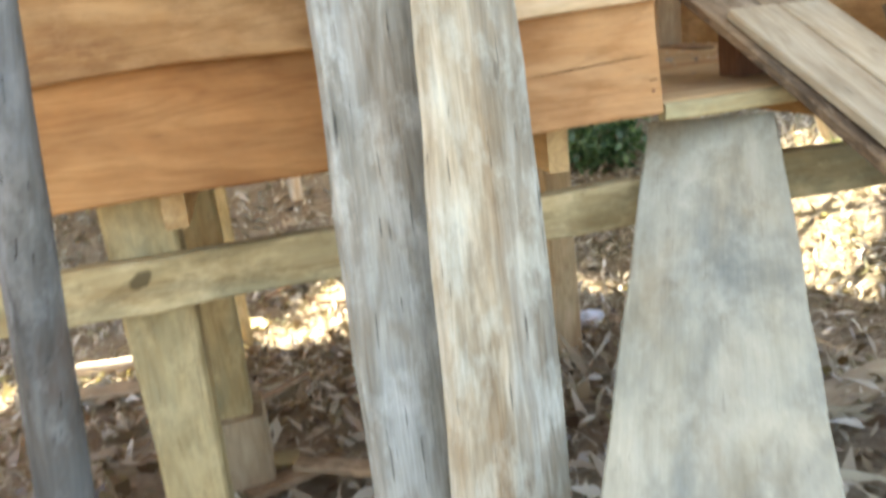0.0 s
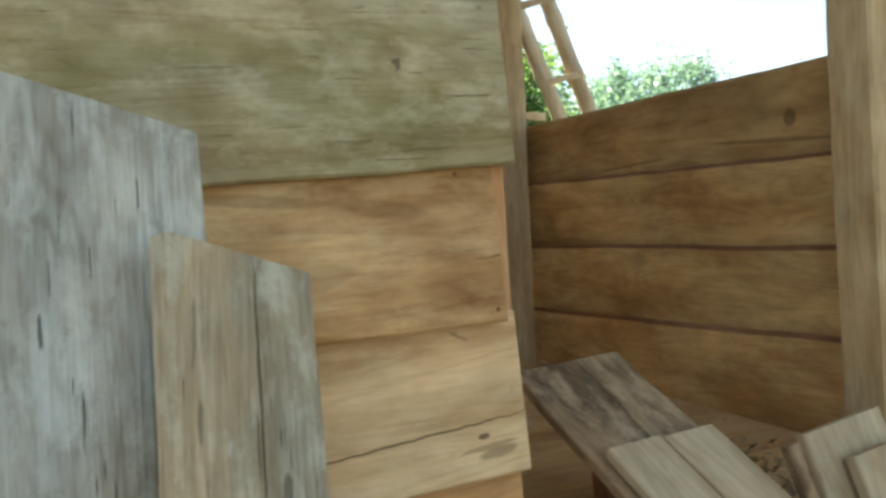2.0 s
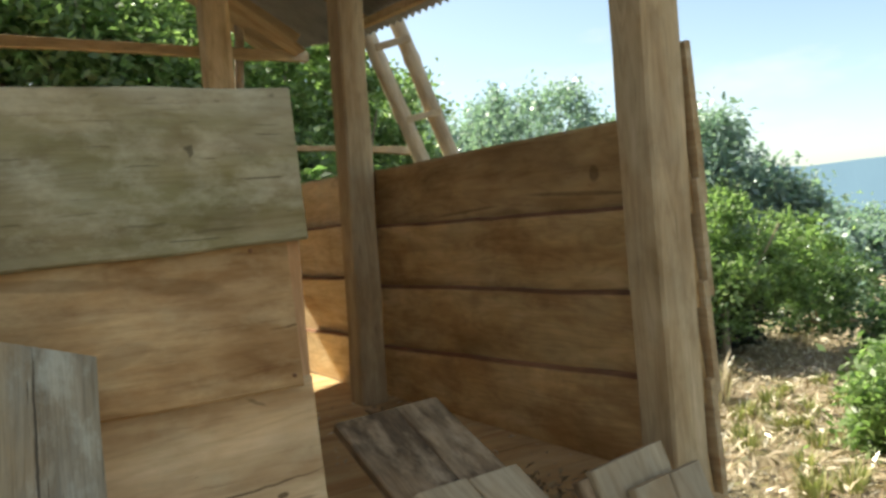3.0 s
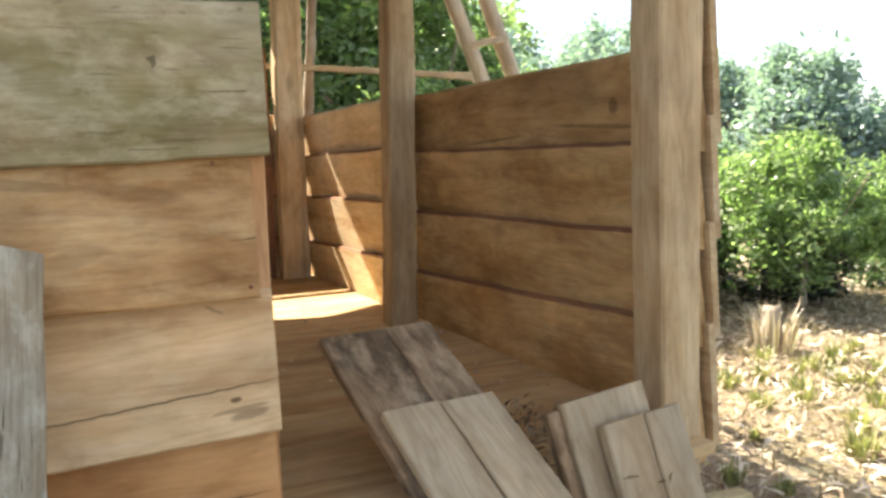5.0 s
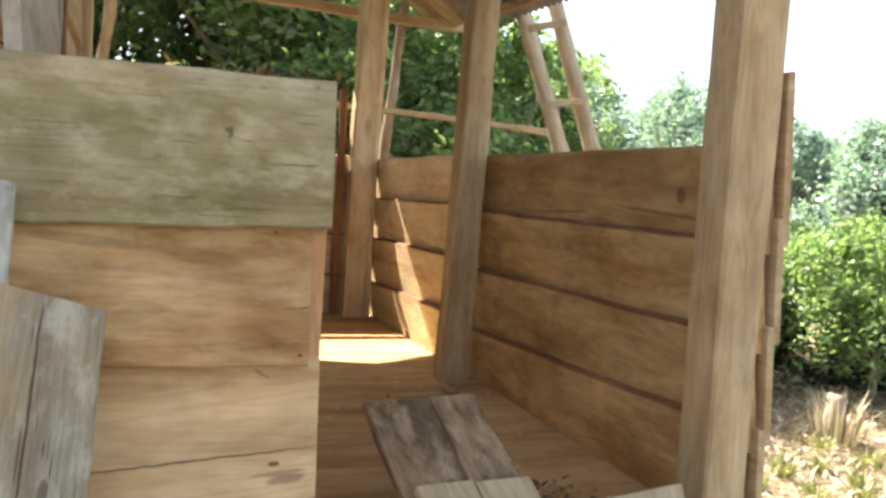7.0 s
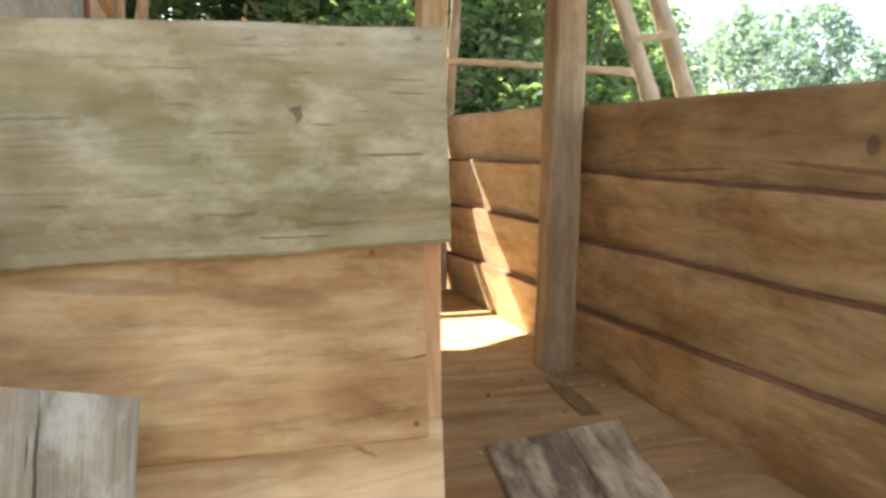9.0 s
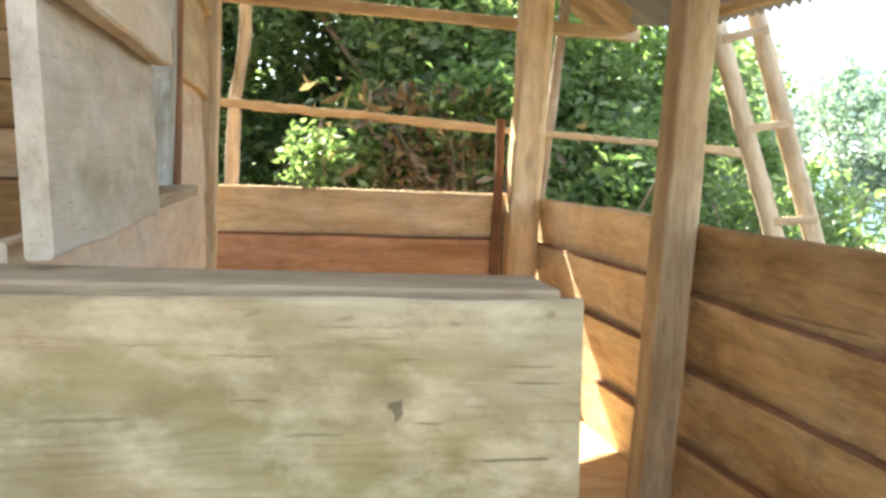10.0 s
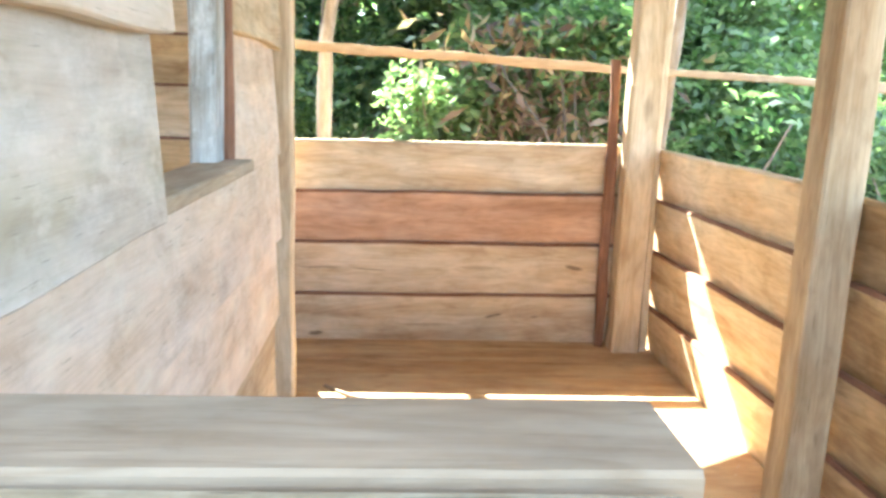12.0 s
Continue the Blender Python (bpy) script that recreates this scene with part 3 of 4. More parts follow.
top_rail = board("top_rail", 2.58, 0.128, 0.06, RAILWOOD, between((-1.94, 1.910, 2.004), (0.640, 1.910, 2.008), (0, 1, 0)), None, wob=0.003, seed=21)
tagged(top_rail, "grey weathered plank lying flat along the wall top", "rail", kind="structure")


def lapped_wall(name, label, origin, turn, length, rows, mats, inner=True, seed=0, thick=0.034, extra=0.03):
    """Boards one above another from the top row down; inner: seen from the side where each board's top stands proud."""
    e = empty_thing(name, label, "wall", "structure", origin)
    for k, (top, bottom, rise) in enumerate(rows):
        h = top - bottom + (extra if k < len(rows) - 1 else 0)
        tilt = math.degrees(math.atan2(0.040, h)) * (1 if inner else -1)
        m = pose(0, 0.034 if inner else 0, top - h - origin[2], tilt, -math.degrees(math.atan2(rise, length)), 0)
        # dark top edges below the first board paint the crevice shade of each lap
        board("board", length, h, thick, mats[k % len(mats)], pose(0, 0, 0, 0, 0, turn) @ m, e, "", 0.0035, seed + k, edge=DARKWOOD if k else None, chamfer=0.011)
    return e


lapped_wall("wall_right", "brown timber board wall of the porch, waist high", (1.712, 3.735, 0.99), -90, 1.815,
            ((1.990, 1.744, -0.004), (1.745, 1.487, 0.002), (1.485, 1.218, 0.026), (1.214, 0.84, 0.066)), (BROWN_KNOT, BROWN, BROWN, BROWN), seed=31)
lapped_wall("wall_right_rear", "golden brown timber board wall beside the rear room", (1.708, 6.0, 0.99), -90, 2.26,
            ((1.994, 1.748, 0.006), (1.748, 1.486, 0.022), (1.486, 1.205, 0.038), (1.202, 0.92, 0.045)), (GOLD,), seed=41)
lapped_wall("wall_back", "orange timber board wall at the room's end", (-0.9, 5.55, 0.99), 0, 2.58,
            ((1.990, 1.742, 0.020), (1.742, 1.485, 0.022), (1.485, 1.215, 0.022), (1.215, 0.91, 0.03)), (GOLD, CORAL, GOLD_CRACK, GOLD_KNOT), seed=51)
# strips closing the outer side of the right wall, seen at the corner post
outer = empty_thing("outer_cladding", "lapped board ends nailed outside the corner post", "cladding", "structure", (1.75, 1.9, 1.0))
for k, (zt, zb) in enumerate(((2.16, 1.735), (1.80, 1.49), (1.54, 1.235), (1.28, 0.95))):
    board("board", 0.24, zt - zb, 0.02, POSTWOOD, pose(0.030, 0.24, zb - 1.0, 3.5, 0, -90), outer, "", 0.004, 61 + k)

# ---- left wall with its unglazed window ----
wall_left = empty_thing("wall_left", "wall of pale and pinkish boards with an unglazed window gap", "wall", "structure", (0.05, 2.04, 0.99))


def left_board(y0, y1, z0, z1, mat, x=0.075, seed=0, thick=0.03, tilt=-4.0, name="board", label="", cut1=0.0, wob=0.006):
    return board(name, y1 - y0, z1 - z0, thick, mat, pose(x - 0.05, y0 - 2.04, z0 - 0.99, tilt, 0, 90), wall_left, label, wob, seed, cut1=cut1)


left_board(1.980, 2.735, 2.02, 2.34, WHITISH, 0.085, 71, label="pale grey sawn board")
left_board(1.980, 2.725, 2.305, 2.62, PINK, 0.110, 72, label="orange sawn upper board")
left_board(1.980, 2.72, 2.59, 2.90, PINK, 0.110, 73)
left_board(2.06, 4.36, 1.72, 2.03, PINK, 0.030, 74, cut1=0.05)
left_board(2.06, 4.28, 1.45, 1.75, PINK, 0.035, 75, cut1=0.06)
left_board(2.06, 4.12, 1.20, 1.48, GOLD, 0.042, 76, cut1=0.12)
left_board(2.06, 4.25, 0.97, 1.23, PINK, 0.040, 77)
left_board(3.56, 4.44, 2.00, 2.40, PINK, 0.018, 78)
left_board(3.56, 4.46, 2.37, 2.72, GOLD, 0.022, 79)
left_board(3.56, 4.46, 2.69, 3.05, GOLD, 0.026, 80)
board("window_sill", 0.85, 0.12, 0.03, OFFCUT, pose(-0.10, 2.72 - 2.04, 2.025 - 0.99, 90, 0, 90) @ pose(0, 0, 0), wall_left, "", 0.003, 81)
upright("window_post", -0.058, 0.010, 3.44, 3.545, 2.02, 3.2, GREY, None, seed=82)
wp = bpy.data.objects["window_post"]
tagged(wp, "grey squared window post", "post", kind="structure")
tagged(upright("window_jamb", -0.014, 0.024, 3.552, 3.60, 2.02, 3.05, DARKWOOD, None, seed=83), "dark red raw timber strip beside the window", "post", kind="structure")
lapped_wall("wall_far_left", "brown board wall of the room behind the window", (-1.5, 2.2, 0.99), 90, 3.6,
            ((2.9, 2.6, 0), (2.6, 2.3, 0), (2.3, 2.0, 0), (2.0, 1.7, 0), (1.7, 1.4, 0), (1.4, 0.97, 0)), (BROWN,), seed=91)
lapped_wall("wall_left_room", "brown board wall at the end of the room behind the window", (-1.5, 5.34, 0.99), 0, 1.36,
            ((2.95, 2.70, 0), (2.70, 2.46, 0), (2.46, 2.24, 0.01), (2.24, 2.0, 0), (2.0, 1.7, 0), (1.7, 1.4, 0), (1.4, 0.93, 0)), (BROWN, GOLD), seed=95)

# ---- posts ----
tagged(upright("corner_post", 1.612, 1.742, 1.90, 2.025, -0.1, 3.05, POSTWOOD, seed=101), "square grey-brown corner post on the porch edge", "post")
tagged(upright("porch_post", 1.552, 1.672, 3.60, 3.725, 0.985, 3.3, POSTWOOD, seed=102, lean=(0.05, 0)), "square timber post against the porch wall", "post")
tagged(upright("rear_corner_post", 1.520, 1.660, 5.40, 5.535, 0.93, 3.4, GOLD, seed=103, lean=(0.03, 0)), "golden squared post in the rear room corner", "post")
# filler added between post and wall to block a sliver of sun
tagged(upright("corner_batten", 1.662, 1.700, 5.43, 5.53, 0.93, 3.3, GOLD, seed=107, lean=(0.02, 0)), "narrow golden filler added to stop sun leaking past the post", "batten", kind="structure")
tagged(upright("room_post", -0.030, 0.056, 4.47, 4.56, 0.94, 3.9, GOLD, seed=104), "thin golden timber post at the board wall's end", "post")
tagged(upright("door_strip", 1.455, 1.505, 5.505, 5.535, 0.93, 2.42, DARKWOOD, seed=105, wob=0.008), "dark bark-edged timber strip beside the corner post", "post")
# stands for a dark gap in the floor, laid on as a thin strip
tagged(board("floor_strip", 0.42, 0.08, 0.01, DIRTY, between((1.49, 3.52, FLOOR_Z + 0.012), (1.45, 3.10, FLOOR_Z + 0.012), (1, 0, 0)), None, wob=0.012, seed=106, flare=-0.05), "dark ragged strip on the floor standing for a gap", "strip")

# ---- rails in the rear opening ----
tagged(board("rear_rail", 3.6, 0.05, 0.05, OFFCUT, between((-0.17, 6.30, 2.455), (3.42, 6.33, 2.315)), None, wob=0.009, seed=111, step=0.06), "rough split timber rail across the rear opening", "rail")
tagged(board("upper_rail", 2.85, 0.075, 0.06, OFFCUT, between((-0.27, 6.28, 3.08), (2.576, 6.28, 3.025)), None, wob=0.004, seed=112), "sawn timber rail high across the rear opening", "rail")


# ---- roof ----
def build_roof():
    e = empty_thing("roof", "corrugated zinc roof sheets on timber rafters", "roof", "structure", (2.5, 4.3, 3.0))
    pitch, ridge = 0.63, 0.15
    off = Matrix.Translation((-2.5, -4.3, -3.0))

    def eave(y):
        return 2.91 + 0.04 * (y - 4.0) + 0.11 * max(0.0, y - 5.2)

    for side, ex in ((1, 2.50), (-1, -2.2)):
        # sheets run on unseen: y0 shades the front, y1 trims the sun patch
        y0, y1, n, rows = 1.6, 6.87, 212, 4
        verts = []
        for i in range(n + 1):
            y = y0 + (y1 - y0) * i / n
            w = 0.016 * math.sin(y * 2 * math.pi / 0.076)
            for r in range(rows):
                x = ex + (ridge - ex) * r / (rows - 1)
                verts.append((x - 2.5, y - 4.3, eave(y) + abs(x - ex) * pitch + w - 3.0))
        faces = [(i * rows + r, i * rows + r + 1, (i + 1) * rows + r + 1, (i + 1) * rows + r) for i in range(n) for r in range(rows - 1)]
        sheet = add_mesh("sheet", verts, faces, ZINC, e, smooth=True)
        sheet.modifiers.new("thickness", "SOLIDIFY").thickness = 0.003
        for k, y in enumerate((1.75, 2.8, 3.85, 4.95, 6.0)):
            ez = eave(y) - 0.075
            board("rafter", 2.62, 0.07, 0.05, OFFCUT, off @ between((ex - side * 0.14, y, ez + 0.14 * pitch), (ridge, y, ez + abs(ex - ridge) * pitch)), e, "", 0.003, 121 + k)
        for k, d in enumerate((0.10, 0.95, 1.8)):
            x = ex - side * d
            z = d * pitch - 0.065
            board("purlin", 3.55, 0.045, 0.05, POSTWOOD, off @ between((x, 1.65, eave(1.65) + z), (x, 5.2, eave(5.2) + z)), e, "", 0.003, 131 + k)
    # boards closing the rear corner under the sheets
    for k, y in enumerate((6.06, 6.29, 6.52)):
        z = eave(y) - 0.035
        board("soffit_board", 1.75, 0.215, 0.02, OFFCUT, off @ between((2.46, y, z), (1.55, y, z + 0.97 * pitch), (0, 1, 0.02)), e, "pale soffit board", 0.004, 141 + k)
    return e


build_roof()

# ---- floor of planks ----
floor = empty_thing("floor", "dusty brown floor of broad planks", "floor", "structure", (0, 1.86, FLOOR_Z))
rnd = random.Random(5)
y = 1.84
k = 0
while y < 5.5:
    w = rnd.uniform(0.20, 0.28)
    zt = FLOOR_Z - rnd.uniform(0, 0.003) - 0.008 * max(0.0, min(1.0, (y - 3.6) / 1.6))
    board("plank", 3.95, w - 0.004, 0.03, FLOORWOOD, Matrix.Translation((0, -1.86, -FLOOR_Z)) @ between((-2.22, y, zt), (1.70, y, zt), (0, 1, 0)), floor, "", 0.0025, 151 + k, chamfer=0.001, step=0.4)
    y += w
    k += 1
tagged(board("floor_edge_board", 0.985, 0.040, 0.035, STILT, between((0.634, 1.806, 0.946), (1.60, 1.806, 0.946)), None, wob=0.003, seed=181), "light timber edge board under the porch floor", "trim", kind="structure")

# ---- stilts and beams under the floor ----
tagged(board("floor_beam", 3.8, 0.115, 0.055, BEAM, between((-1.9, 1.885, 0.680), (1.85, 1.885, 0.690)), None, wob=0.006, seed=191), "mottled yellow beam under the house front", "beam", kind="structure")
tagged(board("floor_beam", 3.6, 0.13, 0.06, STILT, between((-1.7, 3.20, 0.80), (1.8, 3.20, 0.80)), None, wob=0.006, seed=192), "timber beam under the floor", "beam", kind="structure")
tagged(board("floor_beam", 3.6, 0.13, 0.06, STILT, between((-1.7, 5.35, 0.80), (1.8, 5.35, 0.80)), None, wob=0.006, seed=193), "timber beam under the floor", "beam", kind="structure")
for k, x in enumerate((-1.3, -0.45, 0.42, 1.25)):
    tagged(board("floor_joist", 4.0, 0.10, 0.05, BROWN, between((x, 1.88, 0.858), (x, 5.85, 0.858)), None, wob=0.004, seed=195 + k), "brown joist under the floor planks", "joist", kind="structure")
STILTS = ((-0.635, -0.488, 1.945, 2.08, 0.935, STILT), (-0.555, -0.425, 2.42, 2.54, 0.86, STILT), (0.84, 0.96, 3.26, 3.38, 0.80, POSTWOOD),
          (1.60, 1.73, 3.55, 3.68, 0.95, POSTWOOD), (-0.62, -0.50, 4.9, 5.0, 0.86, STILT), (0.60, 0.72, 5.28, 5.34, 0.86, STILT), (-1.55, -1.42, 1.95, 2.07, 0.86, STILT), (1.58, 1.70, 5.30, 5.34, 0.86, STILT))
for k, (x0, x1, y0, y1, z1, mat) in enumerate(STILTS):
    tagged(upright("stilt", x0, x1, y0, y1, -0.9, z1, mat, seed=201 + k, wob=0.005), "squared yellow timber stilt standing on the ground", "stilt", "stilts under the house")
tagged(upright("footing", -0.60, -0.40, 2.38, 2.58, -0.4, 0.16, OFFCUT, seed=215, wob=0.01), "grey block at a stilt's foot", "block")

# ---- loose planks ----
def plank(label, a, b, width_dir, width, thick, mat, seed, **kw):
    return tagged(board("plank", (Vector(b) - Vector(a)).length, width, thick, mat, between(a, b, width_dir), None, seed=seed, **kw), label, "plank")


# two weathered planks leaning on the wall
plank("tall grey weathered plank leaning against the wall", (-0.205, 1.25, -0.02), (-0.147, 1.673, 1.860), (0.95, 0.30, 0.02), 0.262, 0.034, GREY, 221, wob=0.006, cut1=-0.057)
plank("shorter cracked grey-brown plank leaning against the wall", (-0.080, 1.15, -0.02), (0.034, 1.610, 1.656), (0.215, 0.150, 0.0), 0.250, 0.034, GREYBROWN, 222, wob=0.007, cut1=-0.027, flare=0.05)
# ramp up to the floor
RC = Vector((0.834, -0.552, 0))
plank("broad mottled plank used as a ramp to the porch", Vector((-0.063, 0.485, 0.02)) - RC * 0.115, Vector((0.80, 1.90, 0.895)) - RC * 0.142, RC, 0.285, 0.03, RAMPWOOD, 223, wob=0.005, flare=0.17)
# planks lying over the porch edge
D = Vector((0.125, -0.98, -0.565)).normalized()
A = Vector((0.832, 2.21, 1.292))
plank("dirty mouldy plank sloping over the porch edge", A, A + D * 1.55, (1, 0.1, 0.0), 0.165, 0.028, DIRTY, 231, wob=0.005)
plank("dirty mouldy plank sloping over the porch edge", A + Vector((0.172, 0.03, 0.0)), A + Vector((0.172, 0.03, 0.0)) + D * 1.6, (1, 0.1, 0.0), 0.14, 0.028, DIRTY, 232, wob=0.005)
B = Vector((0.885, 1.945, 1.172))
plank("clean sawn plank on top of the sloping planks", B, B + D * 1.7, (1, 0.1, -0.02), 0.145, 0.026, OFFCUT, 233, wob=0.003)
plank("clean sawn plank on top of the sloping planks", B + Vector((0.148, 0.01, -0.003)), B + Vector((0.148, 0.01, -0.003)) + D * 1.75, (1, 0.1, -0.02), 0.142, 0.026, OFFCUT, 234, wob=0.003)
# added prop, coloured dark to merge with the shadow under the planks
tagged(upright("support_block", 0.98, 1.08, 2.07, 2.17, FLOOR_Z, 1.185, DARKWOOD, seed=235), "added block under the planks, dark like the shadow there", "block")
# short planks by the corner post
E1 = Vector((0.10, -0.33, -0.94)).normalized()
plank("short sawn plank leaning on the porch edge", (1.255, 1.800, 1.170), Vector((1.255, 1.800, 1.170)) + E1 * 1.25, (1, 0.05, 0.11), 0.225, 0.03, OFFCUT, 241, cut0=0.0, wob=0.003)
plank("short sawn plank leaning on the porch edge", (1.325, 1.745, 1.125), Vector((1.325, 1.745, 1.125)) + E1 * 1.2, (1, 0.05, 0.06), 0.115, 0.03, OFFCUT, 242, wob=0.003)
plank("short sawn plank leaning on the porch edge", (1.442, 1.748, 1.133), Vector((1.442, 1.748, 1.133)) + E1 * 1.2, (1, 0.05, 0.06), 0.10, 0.03, OFFCUT, 243, wob=0.003)
plank("narrow dark strip of wood by the porch edge", (1.222, 1.81, 1.15), Vector((1.222, 1.81, 1.15)) + E1 * 1.2, (1, 0.05, 0.06), 0.03, 0.03, DIRTY, 244, wob=0.003)

# ---- poles ----
tagged(pole("bark_pole", [(-0.735, 1.08, -0.05), (-0.624, 1.20, 0.66), (-0.586, 1.27, 1.32), (-0.53, 1.70, 2.3)], 0.040, 0.030, POLEBARK, sides=14, seed=3, rough=0.3), "dark peeling pole with bark leaning on the wall", "pole")
ladder = empty_thing("bamboo_ladder", "two dry bamboo poles with rungs leaning on the eave", "ladder", at=(3.3, 5.6, 0))
off = Matrix.Translation((-3.3, -5.6, 0))


def ladder_pole(a, b, seed):
    a, b = Vector(a), Vector(b)
    return pole("pole", [off @ a, off @ b], 0.058, 0.05, BAMBOO, ladder, seed=seed, rough=0.05, nodes=0.38)


LA, LB, LC, LD = Vector((3.72, 5.2, 0.0)), Vector((2.50, 5.2, 3.08)), Vector((3.94, 5.2, 0.0)), Vector((2.70, 5.2, 3.22))
ladder_pole(LA, LB, 5)
ladder_pole(LC, LD, 6)
for k, u in enumerate((0.25, 0.42, 0.62, 0.78, 0.93)):
    p, q = LA.lerp(LB, u), LC.lerp(LD, u - 0.02)
    board("rung", (q - p).length + 0.03, 0.045, 0.02, OFFCUT, off @ between(p - (q - p).normalized() * 0.015 + Vector((0, -0.055, 0)), q + Vector((0, -0.055, 0))), ladder, "", 0.003, 251 + k)
tagged(pole("thin_tree", [(-0.05, 6.5, 0), (0.0, 6.5, 1.4), (-0.013, 6.5, 2.0), (-0.01, 6.5, 2.5), (0.05, 6.5, 2.9), (0.04, 6.5, 3.4), (0.0, 6.6, 4.8)], 0.055, 0.03, BARK, seed=7, rough=0.3), "thin pale crooked tree trunk behind the house", "tree trunk")
tagged(pole("thin_tree", [(2.0, 6.5, 0), (2.03, 6.5, 2.0), (2.08, 6.5, 2.6), (2.13, 6.5, 3.3), (2.2, 6.6, 4.8)], 0.045, 0.03, BARK, seed=8, rough=0.3), "thin pale tree trunk behind the rear wall", "tree trunk")
tagged(pole("stick", [(0.14, 4.85, 0.99), (0.26, 4.72, 0.994), (0.42, 4.66, 0.99)], 0.008, 0.005, BARK, sides=6, seed=9), "thin dry stick lying on the floor", "stick")

# ---- litter ----
def scatter(name, label, n, x0, x1, y0, y1, size, slim, mat, seed, lift=0.03, up=4.0, skip=None):
    rng = np.random.default_rng(seed)
    xy = np.stack([rng.uniform(x0, x1, n), rng.uniform(y0, y1, n)], 1)
    if skip:
        xy = xy[[not skip(a, b) for a, b in xy]]
    z = np.array([ground_height(a, b) for a, b in xy]) + rng.random(len(xy)) * lift + 0.004
    pts = np.column_stack([xy, z])
    ob = leaf_mesh(name, pts, size * (0.4 + 1.2 * rng.random(len(pts)) ** 2), up, mat, None, slim, seed, 0.0)
    return tagged(ob, label, "litter", kind="stuff")


scatter("straw_litter", "pale dry straw and leaf litter on the ground", 34000, 1.9, 9.0, -0.5, 9.0, 0.12, 0.15, STRAW, 11, 0.07, 1.5)
scatter("wood_litter", "dry bamboo husks, chips and twigs under the house", 9000, -2.2, 2.0, 0.2, 7.4, 0.11, 0.22, STRAW, 12, 0.05, 1.5)
scatter("bank_litter", "dry leaves and twigs on the bank behind the house", 5000, -2.4, 2.4, 5.8, 9.6, 0.13, 0.3, STRAW, 14, 0.06, 1.5)
scatter("dark_leaf_litter", "dark dead leaves on the ground", 6000, -2.5, 3.0, 0.0, 7.4, 0.08, 0.5, DRYLEAF, 13, 0.03, 2.0)
plank("pale dusty board lying on the ground by the porch", (1.12, 1.90, ground_height(1.12, 1.9) + 0.05), (1.75, 2.20, ground_height(1.75, 2.2) + 0.06), (-0.4, 0.9, 0), 0.16, 0.025, OFFCUT, 291)
scatter("bamboo_husk", "broad pale dry bamboo sheaths lying under the house", 260, -1.7, 1.7, 2.4, 6.4, 0.24, 0.11, STRAW, 15, 0.06, 1.0)
tagged(pole("bamboo_cane", [(-1.75, 4.9, ground_height(-1.75, 4.9) + 0.06), (-0.82, 4.68, ground_height(-0.82, 4.68) + 0.05)], 0.045, 0.04, BAMBOO, seed=61, rough=0.05, nodes=0.3), "pale bamboo cane lying on the ground", "bamboo cane")


def crumpled_bag(x, y, r):
    rng_b = np.random.default_rng(9)
    verts_b, faces_b, nu, nv = [], [], 14, 8
    for j in range(nv + 1):
        for i in range(nu):
            a, b = 2 * math.pi * i / nu, math.pi * j / nv
            q = r * (0.75 + 0.5 * rng_b.random())
            verts_b.append((q * 1.5 * math.sin(b) * math.cos(a), q * math.sin(b) * math.sin(a), 0.55 * r + 0.6 * q * math.cos(b)))
    for j in range(nv):
        for i in range(nu):
            faces_b.append((j * nu + i, j * nu + (i + 1) % nu, (j + 1) * nu + (i + 1) % nu, (j + 1) * nu + i))
    ob = add_mesh("plastic_bag", verts_b, faces_b, PLASTIC)
    ob.location = (x, y, ground_height(x, y))
    return tagged(ob, "small crumpled white plastic bag on the ground", "plastic bag")


crumpled_bag(1.17, 3.78, 0.07)
rnd = random.Random(17)
for k in range(26):
    x, y = rnd.uniform(-1.2, 1.6), rnd.uniform(1.7, 6.3)
    a, l = rnd.uniform(0, math.pi), rnd.uniform(0.2, 0.7)
    z = ground_height(x, y) + 0.03
    tagged(board("wood_offcut", l, rnd.uniform(0.04, 0.12), 0.02, rnd.choice((OFFCUT, STILT, DIRTY)), between((x, y, z), (x + l * math.cos(a), y + l * math.sin(a), z + rnd.uniform(-0.01, 0.06)), (math.sin(a), -math.cos(a), 0.2)), None, wob=0.005, seed=300 + k),
           "small sawn offcut lying on the ground", "offcut", "offcuts under the house")


rngc = np.random.default_rng(77)
pts = np.column_stack([np.clip(rngc.normal(1.35, 0.25, 260), 0.7, 1.68), rngc.normal(3.0, 0.55, 260), np.full(260, FLOOR_Z + 0.005)])
tagged(leaf_mesh("floor_chips", pts, 0.008 + 0.035 * rngc.random(260) ** 3, 6.0, STRAW, None, 0.5, 78, 0.0), "wood chips and dust scattered on the floor", "wood chips", kind="stuff")


pts = np.column_stack([rngc.normal(1.33, 0.10, 420), rngc.normal(2.12, 0.16, 420), FLOOR_Z + 0.004 + 0.03 * rngc.random(420)])
tagged(leaf_mesh("floor_litter", pts, 0.012 + 0.035 * rngc.random(420) ** 2, 6.0, DRYLEAF, None, 0.4, 79, 0.0), "dark dead leaves and shavings heaped on the floor", "litter", kind="stuff")


